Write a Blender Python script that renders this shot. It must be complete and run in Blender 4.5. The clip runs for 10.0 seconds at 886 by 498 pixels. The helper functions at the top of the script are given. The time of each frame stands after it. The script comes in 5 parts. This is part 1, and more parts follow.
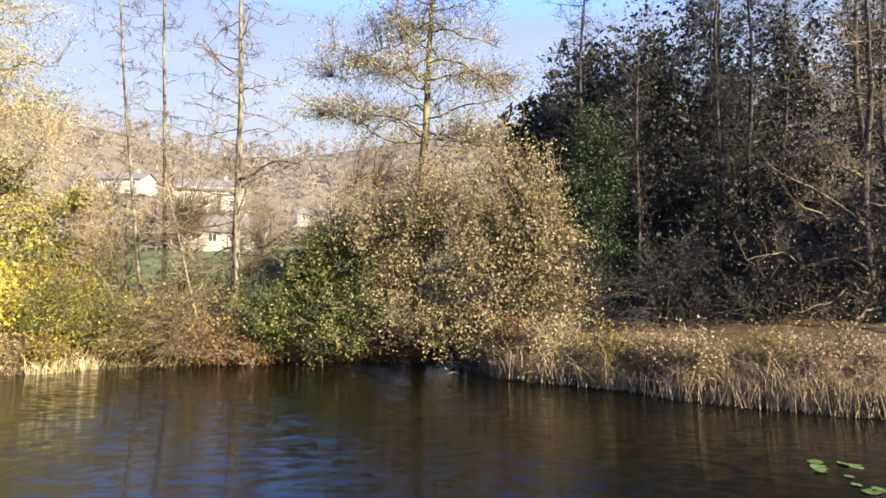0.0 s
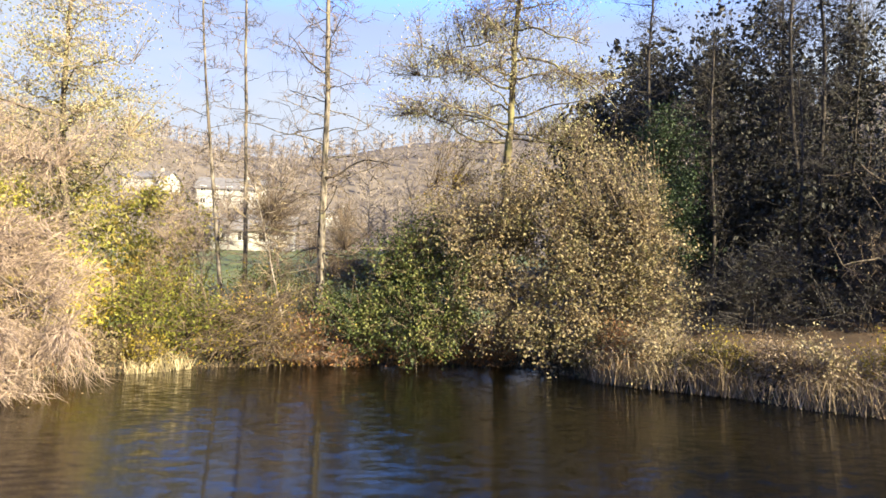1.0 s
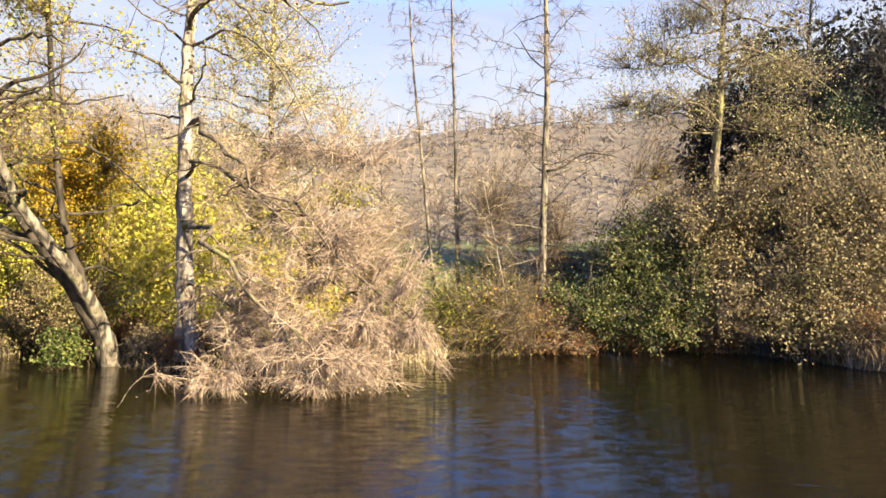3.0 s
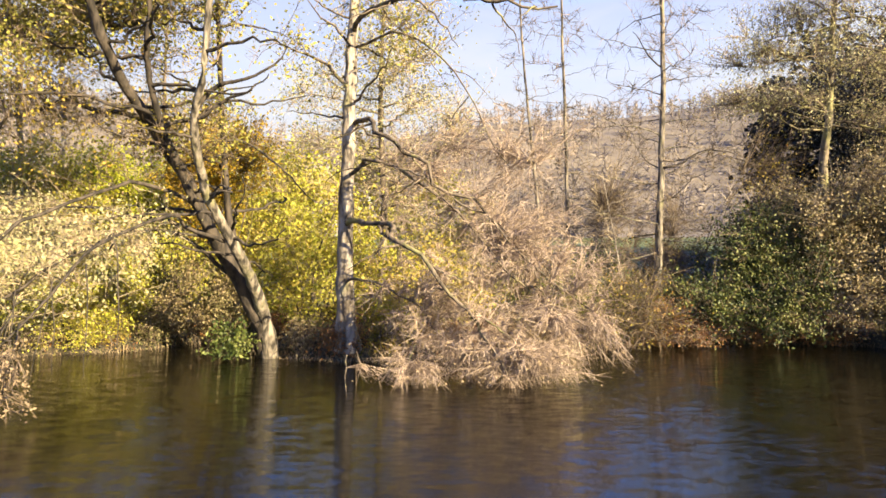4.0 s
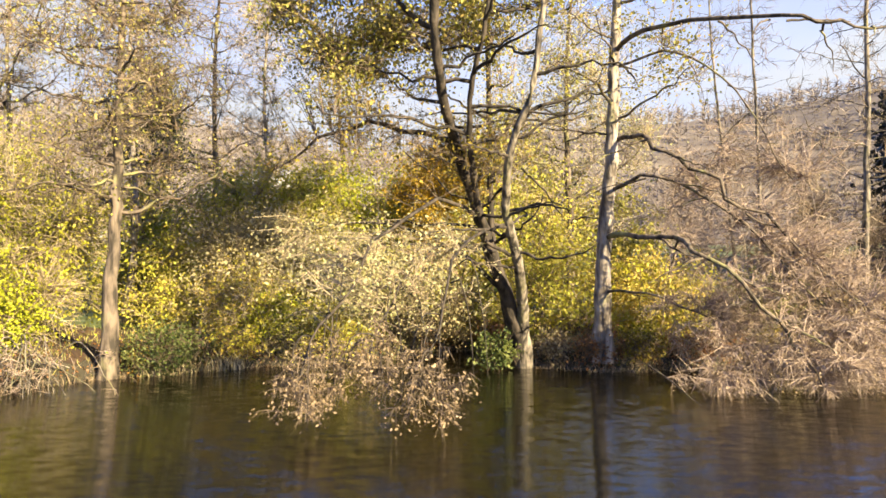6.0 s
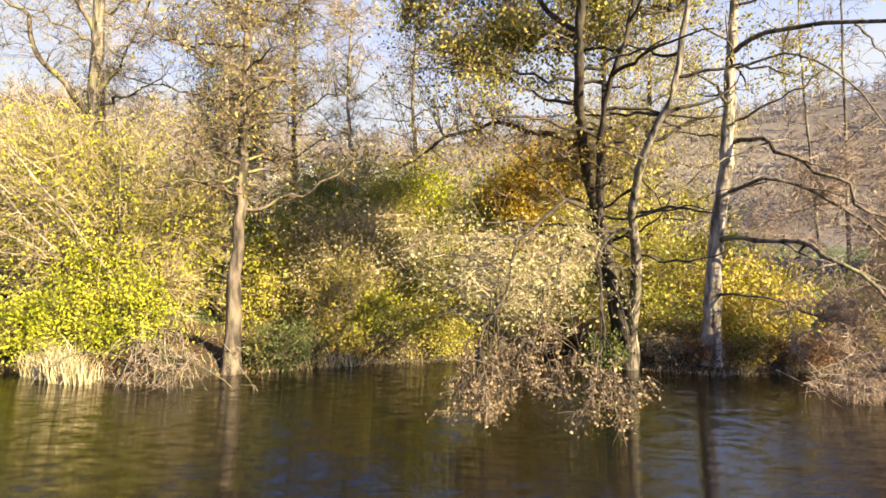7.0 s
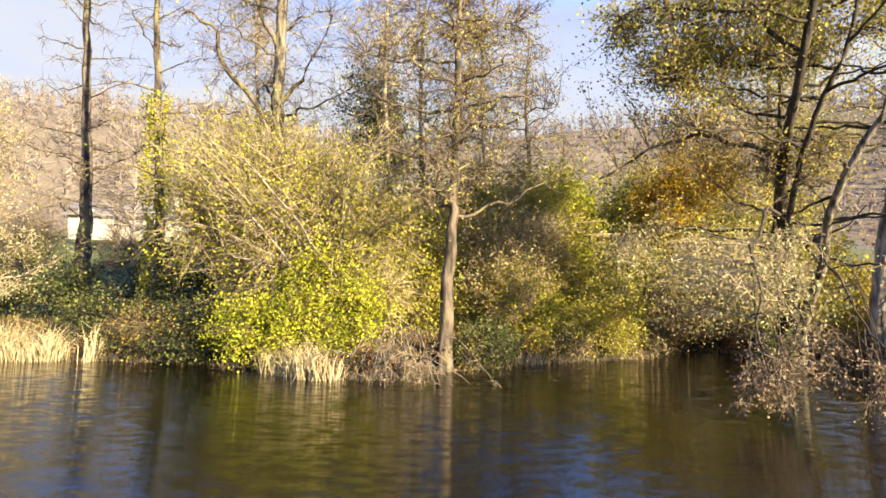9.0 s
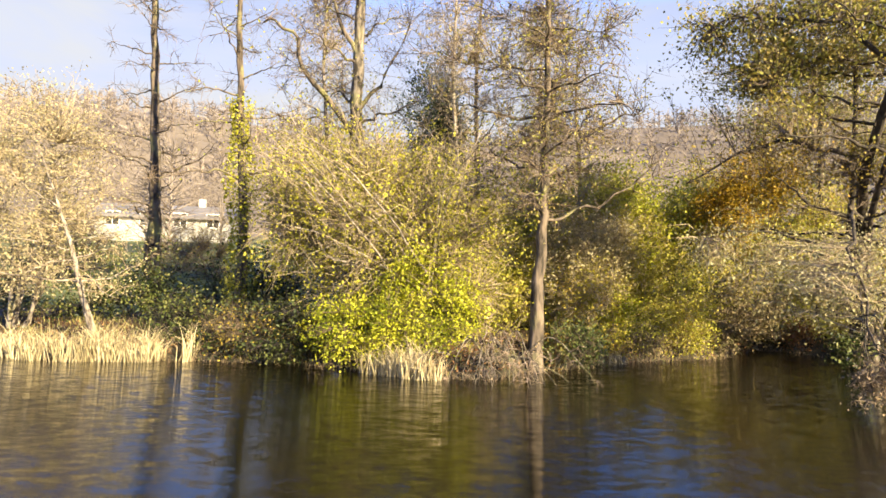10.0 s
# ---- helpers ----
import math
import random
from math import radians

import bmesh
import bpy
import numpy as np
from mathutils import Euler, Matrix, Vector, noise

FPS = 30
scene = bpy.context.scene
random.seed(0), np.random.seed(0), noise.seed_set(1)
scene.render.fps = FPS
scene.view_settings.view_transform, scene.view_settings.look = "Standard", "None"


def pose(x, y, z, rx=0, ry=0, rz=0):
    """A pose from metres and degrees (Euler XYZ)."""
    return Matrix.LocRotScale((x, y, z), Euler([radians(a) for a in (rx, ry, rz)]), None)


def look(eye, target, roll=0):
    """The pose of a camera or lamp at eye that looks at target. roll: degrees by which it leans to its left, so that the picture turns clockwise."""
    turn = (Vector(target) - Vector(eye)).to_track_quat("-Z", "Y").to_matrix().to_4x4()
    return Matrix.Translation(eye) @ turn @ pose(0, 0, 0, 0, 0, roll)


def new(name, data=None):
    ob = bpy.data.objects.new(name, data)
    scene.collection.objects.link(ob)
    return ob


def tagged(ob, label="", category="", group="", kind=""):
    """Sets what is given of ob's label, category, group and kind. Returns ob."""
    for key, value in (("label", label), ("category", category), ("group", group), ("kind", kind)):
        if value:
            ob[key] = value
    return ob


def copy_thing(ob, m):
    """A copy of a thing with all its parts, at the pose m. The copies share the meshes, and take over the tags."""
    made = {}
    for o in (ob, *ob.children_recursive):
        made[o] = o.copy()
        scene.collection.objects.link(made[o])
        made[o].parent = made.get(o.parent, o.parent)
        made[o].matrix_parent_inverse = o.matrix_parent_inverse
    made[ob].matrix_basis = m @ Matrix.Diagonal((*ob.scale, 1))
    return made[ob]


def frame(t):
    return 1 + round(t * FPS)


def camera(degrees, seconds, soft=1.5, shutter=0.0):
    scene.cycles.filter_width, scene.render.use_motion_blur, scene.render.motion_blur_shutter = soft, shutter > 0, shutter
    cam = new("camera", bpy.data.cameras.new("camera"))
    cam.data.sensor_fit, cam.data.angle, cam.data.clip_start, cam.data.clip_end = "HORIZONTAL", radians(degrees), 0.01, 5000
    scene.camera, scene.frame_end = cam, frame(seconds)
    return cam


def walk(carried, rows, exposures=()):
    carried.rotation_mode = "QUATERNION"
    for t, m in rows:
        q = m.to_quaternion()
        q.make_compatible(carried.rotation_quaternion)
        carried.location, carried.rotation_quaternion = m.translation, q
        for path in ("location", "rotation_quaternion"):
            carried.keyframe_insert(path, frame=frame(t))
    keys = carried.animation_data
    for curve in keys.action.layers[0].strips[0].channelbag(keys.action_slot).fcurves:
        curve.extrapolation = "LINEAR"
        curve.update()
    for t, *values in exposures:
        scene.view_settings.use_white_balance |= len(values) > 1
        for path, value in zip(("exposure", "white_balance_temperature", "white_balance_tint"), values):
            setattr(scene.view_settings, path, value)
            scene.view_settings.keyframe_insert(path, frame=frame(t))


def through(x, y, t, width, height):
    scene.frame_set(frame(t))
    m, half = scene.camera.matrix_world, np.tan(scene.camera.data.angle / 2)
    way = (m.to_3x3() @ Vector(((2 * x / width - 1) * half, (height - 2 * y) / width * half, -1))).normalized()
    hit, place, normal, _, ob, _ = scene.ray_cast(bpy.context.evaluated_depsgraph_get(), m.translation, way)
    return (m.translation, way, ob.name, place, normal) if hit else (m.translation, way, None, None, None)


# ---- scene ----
cam = camera(70, 10.0, soft=1.6)
PATH = [  # t, x, y, z, yaw, pitch, roll
    (0, -9.047, 2.996, 2.478, -5.17, 2.82, 0.80),
    (0.5, -10.028, 3.281, 2.466, -4.68, 2.93, 1.19),
    (1, -11.298, 3.488, 2.460, -4.15, 2.91, 1.45),
    (1.5, -12.687, 3.572, 2.459, -3.84, 2.68, 1.69),
    (2, -14.263, 3.533, 2.457, -3.31, 2.33, 1.89),
    (2.2, -14.869, 3.505, 2.456, -3.02, 2.21, 1.86),
    (3.3, -18.503, 3.282, 2.445, -2.40, 1.58, 0.65),
    (3.5, -19.224, 3.231, 2.430, -2.38, 1.53, 0.69),
    (4, -21.034, 3.061, 2.385, -2.05, 1.30, 0.71),
    (4.5, -22.588, 2.822, 2.349, -1.63, 1.28, 0.64),
    (5, -24.099, 2.734, 2.389, -0.93, 1.67, 0.63),
    (5.5, -25.458, 2.703, 2.402, -0.41, 1.94, 0.22),
    (5.7, -25.993, 2.706, 2.409, -0.14, 2.03, 0.15),
    (6.8, -28.737, 2.698, 2.511, 1.04, 1.59, 1.44),
    (7, -29.240, 2.647, 2.515, 1.11, 1.50, 1.35),
    (7.5, -30.374, 2.462, 2.512, 1.34, 1.46, 1.26),
    (8, -31.665, 2.210, 2.487, 1.17, 1.54, 1.15),
    (8.5, -32.773, 2.001, 2.449, 1.18, 1.67, 1.17),
    (9, -34.028, 1.713, 2.417, 0.89, 1.78, 1.27),
    (9.5, -35.174, 1.479, 2.408, 0.63, 1.84, 1.26),
    (10, -36.241, 1.295, 2.423, 0.78, 1.78, 1.25),
]
walk(cam, [(t, pose(x, y, z, 0, 0, yaw) @ pose(0, 0, 0, 90 + pitch) @ pose(0, 0, 0, 0, 0, roll)) for t, x, y, z, yaw, pitch, roll in PATH],
     [(0, 1.92, 6800, 9), (2.2, 1.92, 7050, 9), (3.5, 2.06, 7700, 11), (7.5, 2.02, 7700, 10), (10, 1.93, 7700, 11)])


# ---------------------------------------------------------------- light
SUN_EL, SUN_AZ = 22.0, 133.0          # azimuth clockwise from +y
to_sun = Vector((math.sin(radians(SUN_AZ)) * math.cos(radians(SUN_EL)), math.cos(radians(SUN_AZ)) * math.cos(radians(SUN_EL)), math.sin(radians(SUN_EL))))
world = bpy.data.worlds.new("world")
scene.world = world
world.use_nodes = True
wn, wl = world.node_tree.nodes, world.node_tree.links
wn.clear()
w_out = wn.new("ShaderNodeOutputWorld")
w_bg = wn.new("ShaderNodeBackground")
w_sky = wn.new("ShaderNodeTexSky")
w_sky.sky_type = "NISHITA"
w_sky.sun_disc = False
w_sky.sun_elevation, w_sky.sun_rotation = radians(SUN_EL), radians(SUN_AZ)
w_sky.air_density, w_sky.dust_density, w_sky.ozone_density = 1.0, 1.0, 1.5
w_co = wn.new("ShaderNodeTexCoord")
w_sep = wn.new("ShaderNodeSeparateXYZ")
wl.new(w_co.outputs["Generated"], w_sep.inputs[0])
w_map = wn.new("ShaderNodeMapping")
w_map.inputs["Scale"].default_value = (1.0, 1.0, 3.2)
w_noise = wn.new("ShaderNodeTexNoise")
w_noise.inputs["Scale"].default_value = 3.6
w_noise.inputs["Detail"].default_value = 7
w_noise.inputs["Distortion"].default_value = 0.5
w_ramp = wn.new("ShaderNodeValToRGB")
w_ramp.color_ramp.elements[0].position, w_ramp.color_ramp.elements[1].position = 0.22, 0.62
w_ramp.color_ramp.elements[0].color, w_ramp.color_ramp.elements[1].color = (0, 0, 0, 1), (0.85, 0.85, 0.85, 1)
w_mix = wn.new("ShaderNodeMix")
w_mix.data_type = "RGBA"
w_mix.inputs[7].default_value = (17.6, 19.8, 23.6, 1)
wl.new(w_co.outputs["Generated"], w_map.inputs[0])
wl.new(w_map.outputs[0], w_noise.inputs["Vector"])
w_high = wn.new("ShaderNodeMath")          # cloud thins out with height
w_high.operation = "MULTIPLY_ADD"
w_high.inputs[1].default_value = -3.6
wl.new(w_sep.outputs["Z"], w_high.inputs[0])
w_base = wn.new("ShaderNodeMath")
w_base.operation = "MULTIPLY_ADD"
w_base.inputs[1].default_value, w_base.inputs[2].default_value = 1.5, 0.74
wl.new(w_noise.outputs["Fac"], w_base.inputs[0])
wl.new(w_base.outputs[0], w_high.inputs[2])
wl.new(w_high.outputs[0], w_ramp.inputs[0])
wl.new(w_ramp.outputs[0], w_mix.inputs[0])
w_haze = wn.new("ShaderNodeMix")
w_haze.data_type = "RGBA"
w_thin = wn.new("ShaderNodeMath")          # the haze thins out with height too
w_thin.operation, w_thin.use_clamp = "MULTIPLY_ADD", True
w_thin.inputs[1].default_value, w_thin.inputs[2].default_value = -1.7, 1.5
wl.new(w_sep.outputs["Z"], w_thin.inputs[0])
wl.new(w_thin.outputs[0], w_haze.inputs[0])
w_deep = wn.new("ShaderNodeMix")           # pale blue low down, deep blue higher up
w_deep.data_type = "RGBA"
w_deep.inputs[6].default_value, w_deep.inputs[7].default_value = (14.5, 18.5, 30.0, 1), (8.0, 37.0, 135.0, 1)
w_step = wn.new("ShaderNodeMapRange")
w_step.inputs["From Min"].default_value, w_step.inputs["From Max"].default_value = 0.375, 0.48
wl.new(w_sep.outputs["Z"], w_step.inputs["Value"])
wl.new(w_step.outputs[0], w_deep.inputs[0])
wl.new(w_deep.outputs[2], w_haze.inputs[7])
wl.new(w_sky.outputs[0], w_haze.inputs[6])
wl.new(w_haze.outputs[2], w_mix.inputs[6])
w_zen = wn.new("ShaderNodeMapRange")       # the sky darkens towards the zenith
w_zen.inputs["From Min"].default_value, w_zen.inputs["From Max"].default_value = 0.55, 0.74
w_zen.inputs["To Min"].default_value, w_zen.inputs["To Max"].default_value = 1.0, 0.10
wl.new(w_sep.outputs["Z"], w_zen.inputs["Value"])
w_dim = wn.new("ShaderNodeMix")
w_dim.data_type, w_dim.blend_type = "RGBA", "MULTIPLY"
w_dim.inputs[0].default_value = 1.0
wl.new(w_mix.outputs[2], w_dim.inputs[6])
wl.new(w_zen.outputs[0], w_dim.inputs[7])
wl.new(w_dim.outputs[2], w_bg.inputs[0])
w_bg.inputs[1].default_value = 0.0114
wl.new(w_bg.outputs[0], w_out.inputs[0])

sun = new("sun", bpy.data.lights.new("sun", "SUN"))
sun.data.energy, sun.data.angle, sun.data.color = 5.0, radians(0.5), (1.0, 0.88, 0.58)
sun.matrix_world = look(to_sun * 50, (0, 0, 0))

# ---------------------------------------------------------------- materials
def nodes_of(name):
    m = bpy.data.materials.new(name)
    m.use_nodes = True
    return m, m.node_tree.nodes, m.node_tree.links, m.node_tree.nodes["Principled BSDF"]


def ramp_node(n, stops):
    r = n.new("ShaderNodeValToRGB")
    el = r.color_ramp.elements
    while len(el) < len(stops):
        el.new(0.5)
    for e, (p, c) in zip(el, stops):
        e.position, e.color = p, (*c, 1)
    return r


def noise_node(n, l, scale, detail=4, stretch=(1, 1, 1)):
    co, mp, tx = n.new("ShaderNodeTexCoord"), n.new("ShaderNodeMapping"), n.new("ShaderNodeTexNoise")
    mp.inputs["Scale"].default_value = stretch
    tx.inputs["Scale"].default_value, tx.inputs["Detail"].default_value = scale, detail
    l.new(co.outputs["Object"], mp.inputs[0])
    l.new(mp.outputs[0], tx.inputs["Vector"])
    return tx


def leaf_material(name, colours, through=0.35, rough=0.55):
    """Leaves: each its own shade, drifting in patches over the plant, letting some light through."""
    m, n, l, b = nodes_of(name)
    geo = n.new("ShaderNodeNewGeometry")
    patch = noise_node(n, l, 0.9, 3)
    add = n.new("ShaderNodeMath")
    add.operation = "MULTIPLY_ADD"
    add.inputs[1].default_value = 0.55
    sc = n.new("ShaderNodeMath")
    sc.operation = "MULTIPLY_ADD"
    sc.inputs[1].default_value, sc.inputs[2].default_value = 1.7, -0.62
    l.new(patch.outputs["Fac"], sc.inputs[0])
    l.new(geo.outputs["Random Per Island"], add.inputs[0])
    l.new(sc.outputs[0], add.inputs[2])
    r = ramp_node(n, [(i / max(1, len(colours) - 1), c) for i, c in enumerate(colours)])
    l.new(add.outputs[0], r.inputs[0])
    l.new(r.outputs[0], b.inputs["Base Color"])
    b.inputs["Roughness"].default_value = rough
    b.inputs["Specular IOR Level"].default_value = 0.35
    tr, mx = n.new("ShaderNodeBsdfTranslucent"), n.new("ShaderNodeMixShader")
    mx.inputs[0].default_value = through
    l.new(r.outputs[0], tr.inputs[0])
    l.new(b.outputs[0], mx.inputs[1])
    l.new(tr.outputs[0], mx.inputs[2])
    l.new(mx.outputs[0], n["Material Output"].inputs[0])
    return m


def bark_material(name, dark, light, lichen=None, amount=0.5, scale=7.0):
    """Furrowed bark with pale plates and, where given, patches of lichen or moss."""
    m, n, l, b = nodes_of(name)
    tx = noise_node(n, l, scale, 6, (1, 1, 0.28))
    r = ramp_node(n, [(0.38, dark), (0.62, light)])
    l.new(tx.outputs["Fac"], r.inputs[0])
    col = r.outputs[0]
    if lichen:
        t2 = noise_node(n, l, 1.7, 5, (1, 1, 0.6))
        r2 = ramp_node(n, [(0.62 - 0.3 * amount, (0, 0, 0)), (0.74 - 0.3 * amount, (1, 1, 1))])
        mix = n.new("ShaderNodeMix")
        mix.data_type = "RGBA"
        mix.inputs[7].default_value = (*lichen, 1)
        l.new(t2.outputs["Fac"], r2.inputs[0])
        l.new(r2.outputs[0], mix.inputs[0])
        l.new(col, mix.inputs[6])
        col = mix.outputs[2]
    l.new(col, b.inputs["Base Color"])
    b.inputs["Roughness"].default_value = 0.85
    bump = n.new("ShaderNodeBump")
    bump.inputs["Strength"].default_value, bump.inputs["Distance"].default_value = 0.9, 0.06
    l.new(tx.outputs["Fac"], bump.inputs["Height"])
    l.new(bump.outputs[0], b.inputs["Normal"])
    return m


def twig_material(name, a, c):
    m, n, l, b = nodes_of(name)
    geo = n.new("ShaderNodeNewGeometry")
    r = ramp_node(n, [(0, a), (1, c)])
    l.new(geo.outputs["Random Per Island"], r.inputs[0])
    l.new(r.outputs[0], b.inputs["Base Color"])
    b.inputs["Roughness"].default_value = 0.7
    return m


def mottled(name, stops, scale, fine=30.0, rough=0.9, bump=0.5, dist=0.03):
    m, n, l, b = nodes_of(name)
    tx, fx = noise_node(n, l, scale, 6), noise_node(n, l, fine, 4)
    mx = n.new("ShaderNodeMix")
    mx.inputs[0].default_value = 0.45
    l.new(tx.outputs["Fac"], mx.inputs[2])
    l.new(fx.outputs["Fac"], mx.inputs[3])
    r = ramp_node(n, stops)
    l.new(mx.outputs[0], r.inputs[0])
    l.new(r.outputs[0], b.inputs["Base Color"])
    b.inputs["Roughness"].default_value = rough
    bp = n.new("ShaderNodeBump")
    bp.inputs["Strength"].default_value, bp.inputs["Distance"].default_value = bump, dist
    l.new(fx.outputs["Fac"], bp.inputs["Height"])
    l.new(bp.outputs[0], b.inputs["Normal"])
    return m


M_PALE = bark_material("pale_bark", (0.075, 0.060, 0.053), (0.40, 0.345, 0.31), (0.28, 0.26, 0.15), 0.2)
M_BARK = bark_material("brown_bark", (0.028, 0.022, 0.018), (0.165, 0.128, 0.105), (0.20, 0.19, 0.09), 0.25)
M_GREY = bark_material("grey_bark", (0.03, 0.025, 0.022), (0.24, 0.205, 0.175), (0.17, 0.16, 0.09), 0.2, 9.0)
M_DARK_SHADE = bark_material("dark_and_shaded_bark", (0.012, 0.009, 0.008), (0.065, 0.050, 0.042))
M_LICH = bark_material("lichened_bark", (0.04, 0.032, 0.024), (0.20, 0.16, 0.115), (0.23, 0.21, 0.10), 0.45)
T_PINK = twig_material("pinkish_twig", (0.13, 0.09, 0.075), (0.41, 0.315, 0.265))
T_BROWN = twig_material("brown_twig", (0.045, 0.032, 0.024), (0.20, 0.145, 0.105))
T_PALE = twig_material("pale_twig", (0.13, 0.098, 0.066), (0.44, 0.355, 0.245))
T_DARK_SHADE = twig_material("dark_and_shaded_twig", (0.008, 0.006, 0.006), (0.055, 0.046, 0.046))
T_FAR = twig_material("far_twig", (0.12, 0.100, 0.096), (0.27, 0.225, 0.205))
L_TAN = leaf_material("tan_leaf", [(0.045, 0.050, 0.017), (0.14, 0.125, 0.055), (0.26, 0.215, 0.125), (0.21, 0.15, 0.09), (0.35, 0.30, 0.185)], 0.15)
L_GREEN = leaf_material("green_leaf", [(0.010, 0.020, 0.006), (0.035, 0.055, 0.013), (0.09, 0.11, 0.028), (0.22, 0.23, 0.08)], 0.12)
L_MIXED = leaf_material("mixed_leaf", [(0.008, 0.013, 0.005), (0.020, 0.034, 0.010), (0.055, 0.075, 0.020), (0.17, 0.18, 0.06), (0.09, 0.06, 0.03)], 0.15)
L_AMBER = leaf_material("amber_leaf", [(0.16, 0.10, 0.012), (0.36, 0.22, 0.02), (0.48, 0.33, 0.04), (0.20, 0.19, 0.03)], 0.35)
L_ALDER = leaf_material("alder_leaf", [(0.06, 0.065, 0.015), (0.21, 0.21, 0.045), (0.38, 0.365, 0.09), (0.38, 0.28, 0.10), (0.56, 0.52, 0.20)], 0.4)
L_YELLOW = leaf_material("yellow_leaf", [(0.12, 0.13, 0.02), (0.33, 0.335, 0.05), (0.50, 0.48, 0.09), (0.40, 0.31, 0.07), (0.60, 0.56, 0.20)], 0.35)
L_LIME = leaf_material("lime_leaf", [(0.08, 0.11, 0.012), (0.28, 0.32, 0.025), (0.46, 0.46, 0.045), (0.58, 0.56, 0.10)], 0.35)
L_CREAM = leaf_material("cream_leaf", [(0.13, 0.13, 0.05), (0.32, 0.30, 0.14), (0.46, 0.43, 0.26), (0.30, 0.20, 0.13)], 0.35)
L_MOSS = leaf_material("mossy_leaf", [(0.03, 0.035, 0.008), (0.10, 0.11, 0.02), (0.22, 0.23, 0.04), (0.36, 0.34, 0.07)], 0.3)
L_WILLOW = leaf_material("willow_leaf", [(0.08, 0.09, 0.012), (0.27, 0.27, 0.03), (0.44, 0.42, 0.055), (0.54, 0.51, 0.13)], 0.38)
L_OLIVE = leaf_material("olive_leaf", [(0.07, 0.065, 0.012), (0.22, 0.175, 0.03), (0.36, 0.27, 0.05), (0.34, 0.18, 0.04)], 0.28)
L_GOLD = leaf_material("gold_leaf", [(0.10, 0.11, 0.012), (0.28, 0.27, 0.028), (0.44, 0.41, 0.06), (0.40, 0.27, 0.06), (0.56, 0.50, 0.14)], 0.28)
L_BROWN = leaf_material("brown_leaf", [(0.12, 0.085, 0.055), (0.30, 0.22, 0.15), (0.42, 0.32, 0.22)], 0.3)
L_RUST = leaf_material("rust_leaf", [(0.13, 0.055, 0.028), (0.29, 0.14, 0.062), (0.40, 0.225, 0.105)], 0.3)
# near-black leaves: the wood's shade is put into their colour
L_WOOD_SHADE = leaf_material("wood_shade_leaf", [(0.008, 0.010, 0.009), (0.018, 0.020, 0.018), (0.042, 0.036, 0.034)], 0.1)
L_CONIF = leaf_material("conifer_leaf", [(0.009, 0.020, 0.009), (0.020, 0.042, 0.016), (0.042, 0.070, 0.026)], 0.12)
L_PALE = leaf_material("pale_leaf", [(0.20, 0.17, 0.09), (0.40, 0.35, 0.21), (0.52, 0.46, 0.31)], 0.35)
S_REED = twig_material("dry_reed", (0.085, 0.058, 0.038), (0.38, 0.285, 0.195))
S_CREAM = twig_material("cream_reed", (0.26, 0.21, 0.12), (0.58, 0.50, 0.34))
S_GRASS = twig_material("bank_grass", (0.10, 0.13, 0.03), (0.34, 0.28, 0.11))
G_LITTER = mottled("leaf_litter", [(0.3, (0.014, 0.009, 0.006)), (0.5, (0.055, 0.03, 0.016)), (0.68, (0.13, 0.07, 0.035))], 1.2)
G_GRASS = mottled("meadow_grass", [(0.3, (0.045, 0.07, 0.02)), (0.5, (0.09, 0.12, 0.038)), (0.7, (0.19, 0.18, 0.075))], 0.25)
G_MUD_SHADE = mottled("mud_and_bank_shade", [(0.3, (0.02, 0.018, 0.012)), (0.7, (0.06, 0.05, 0.035))], 1.0)
G_HILL = mottled("wooded_hill_floor", [(0.3, (0.10, 0.083, 0.078)), (0.5, (0.15, 0.125, 0.112)), (0.7, (0.20, 0.17, 0.145))], 0.05, 1.2, bump=0.2)


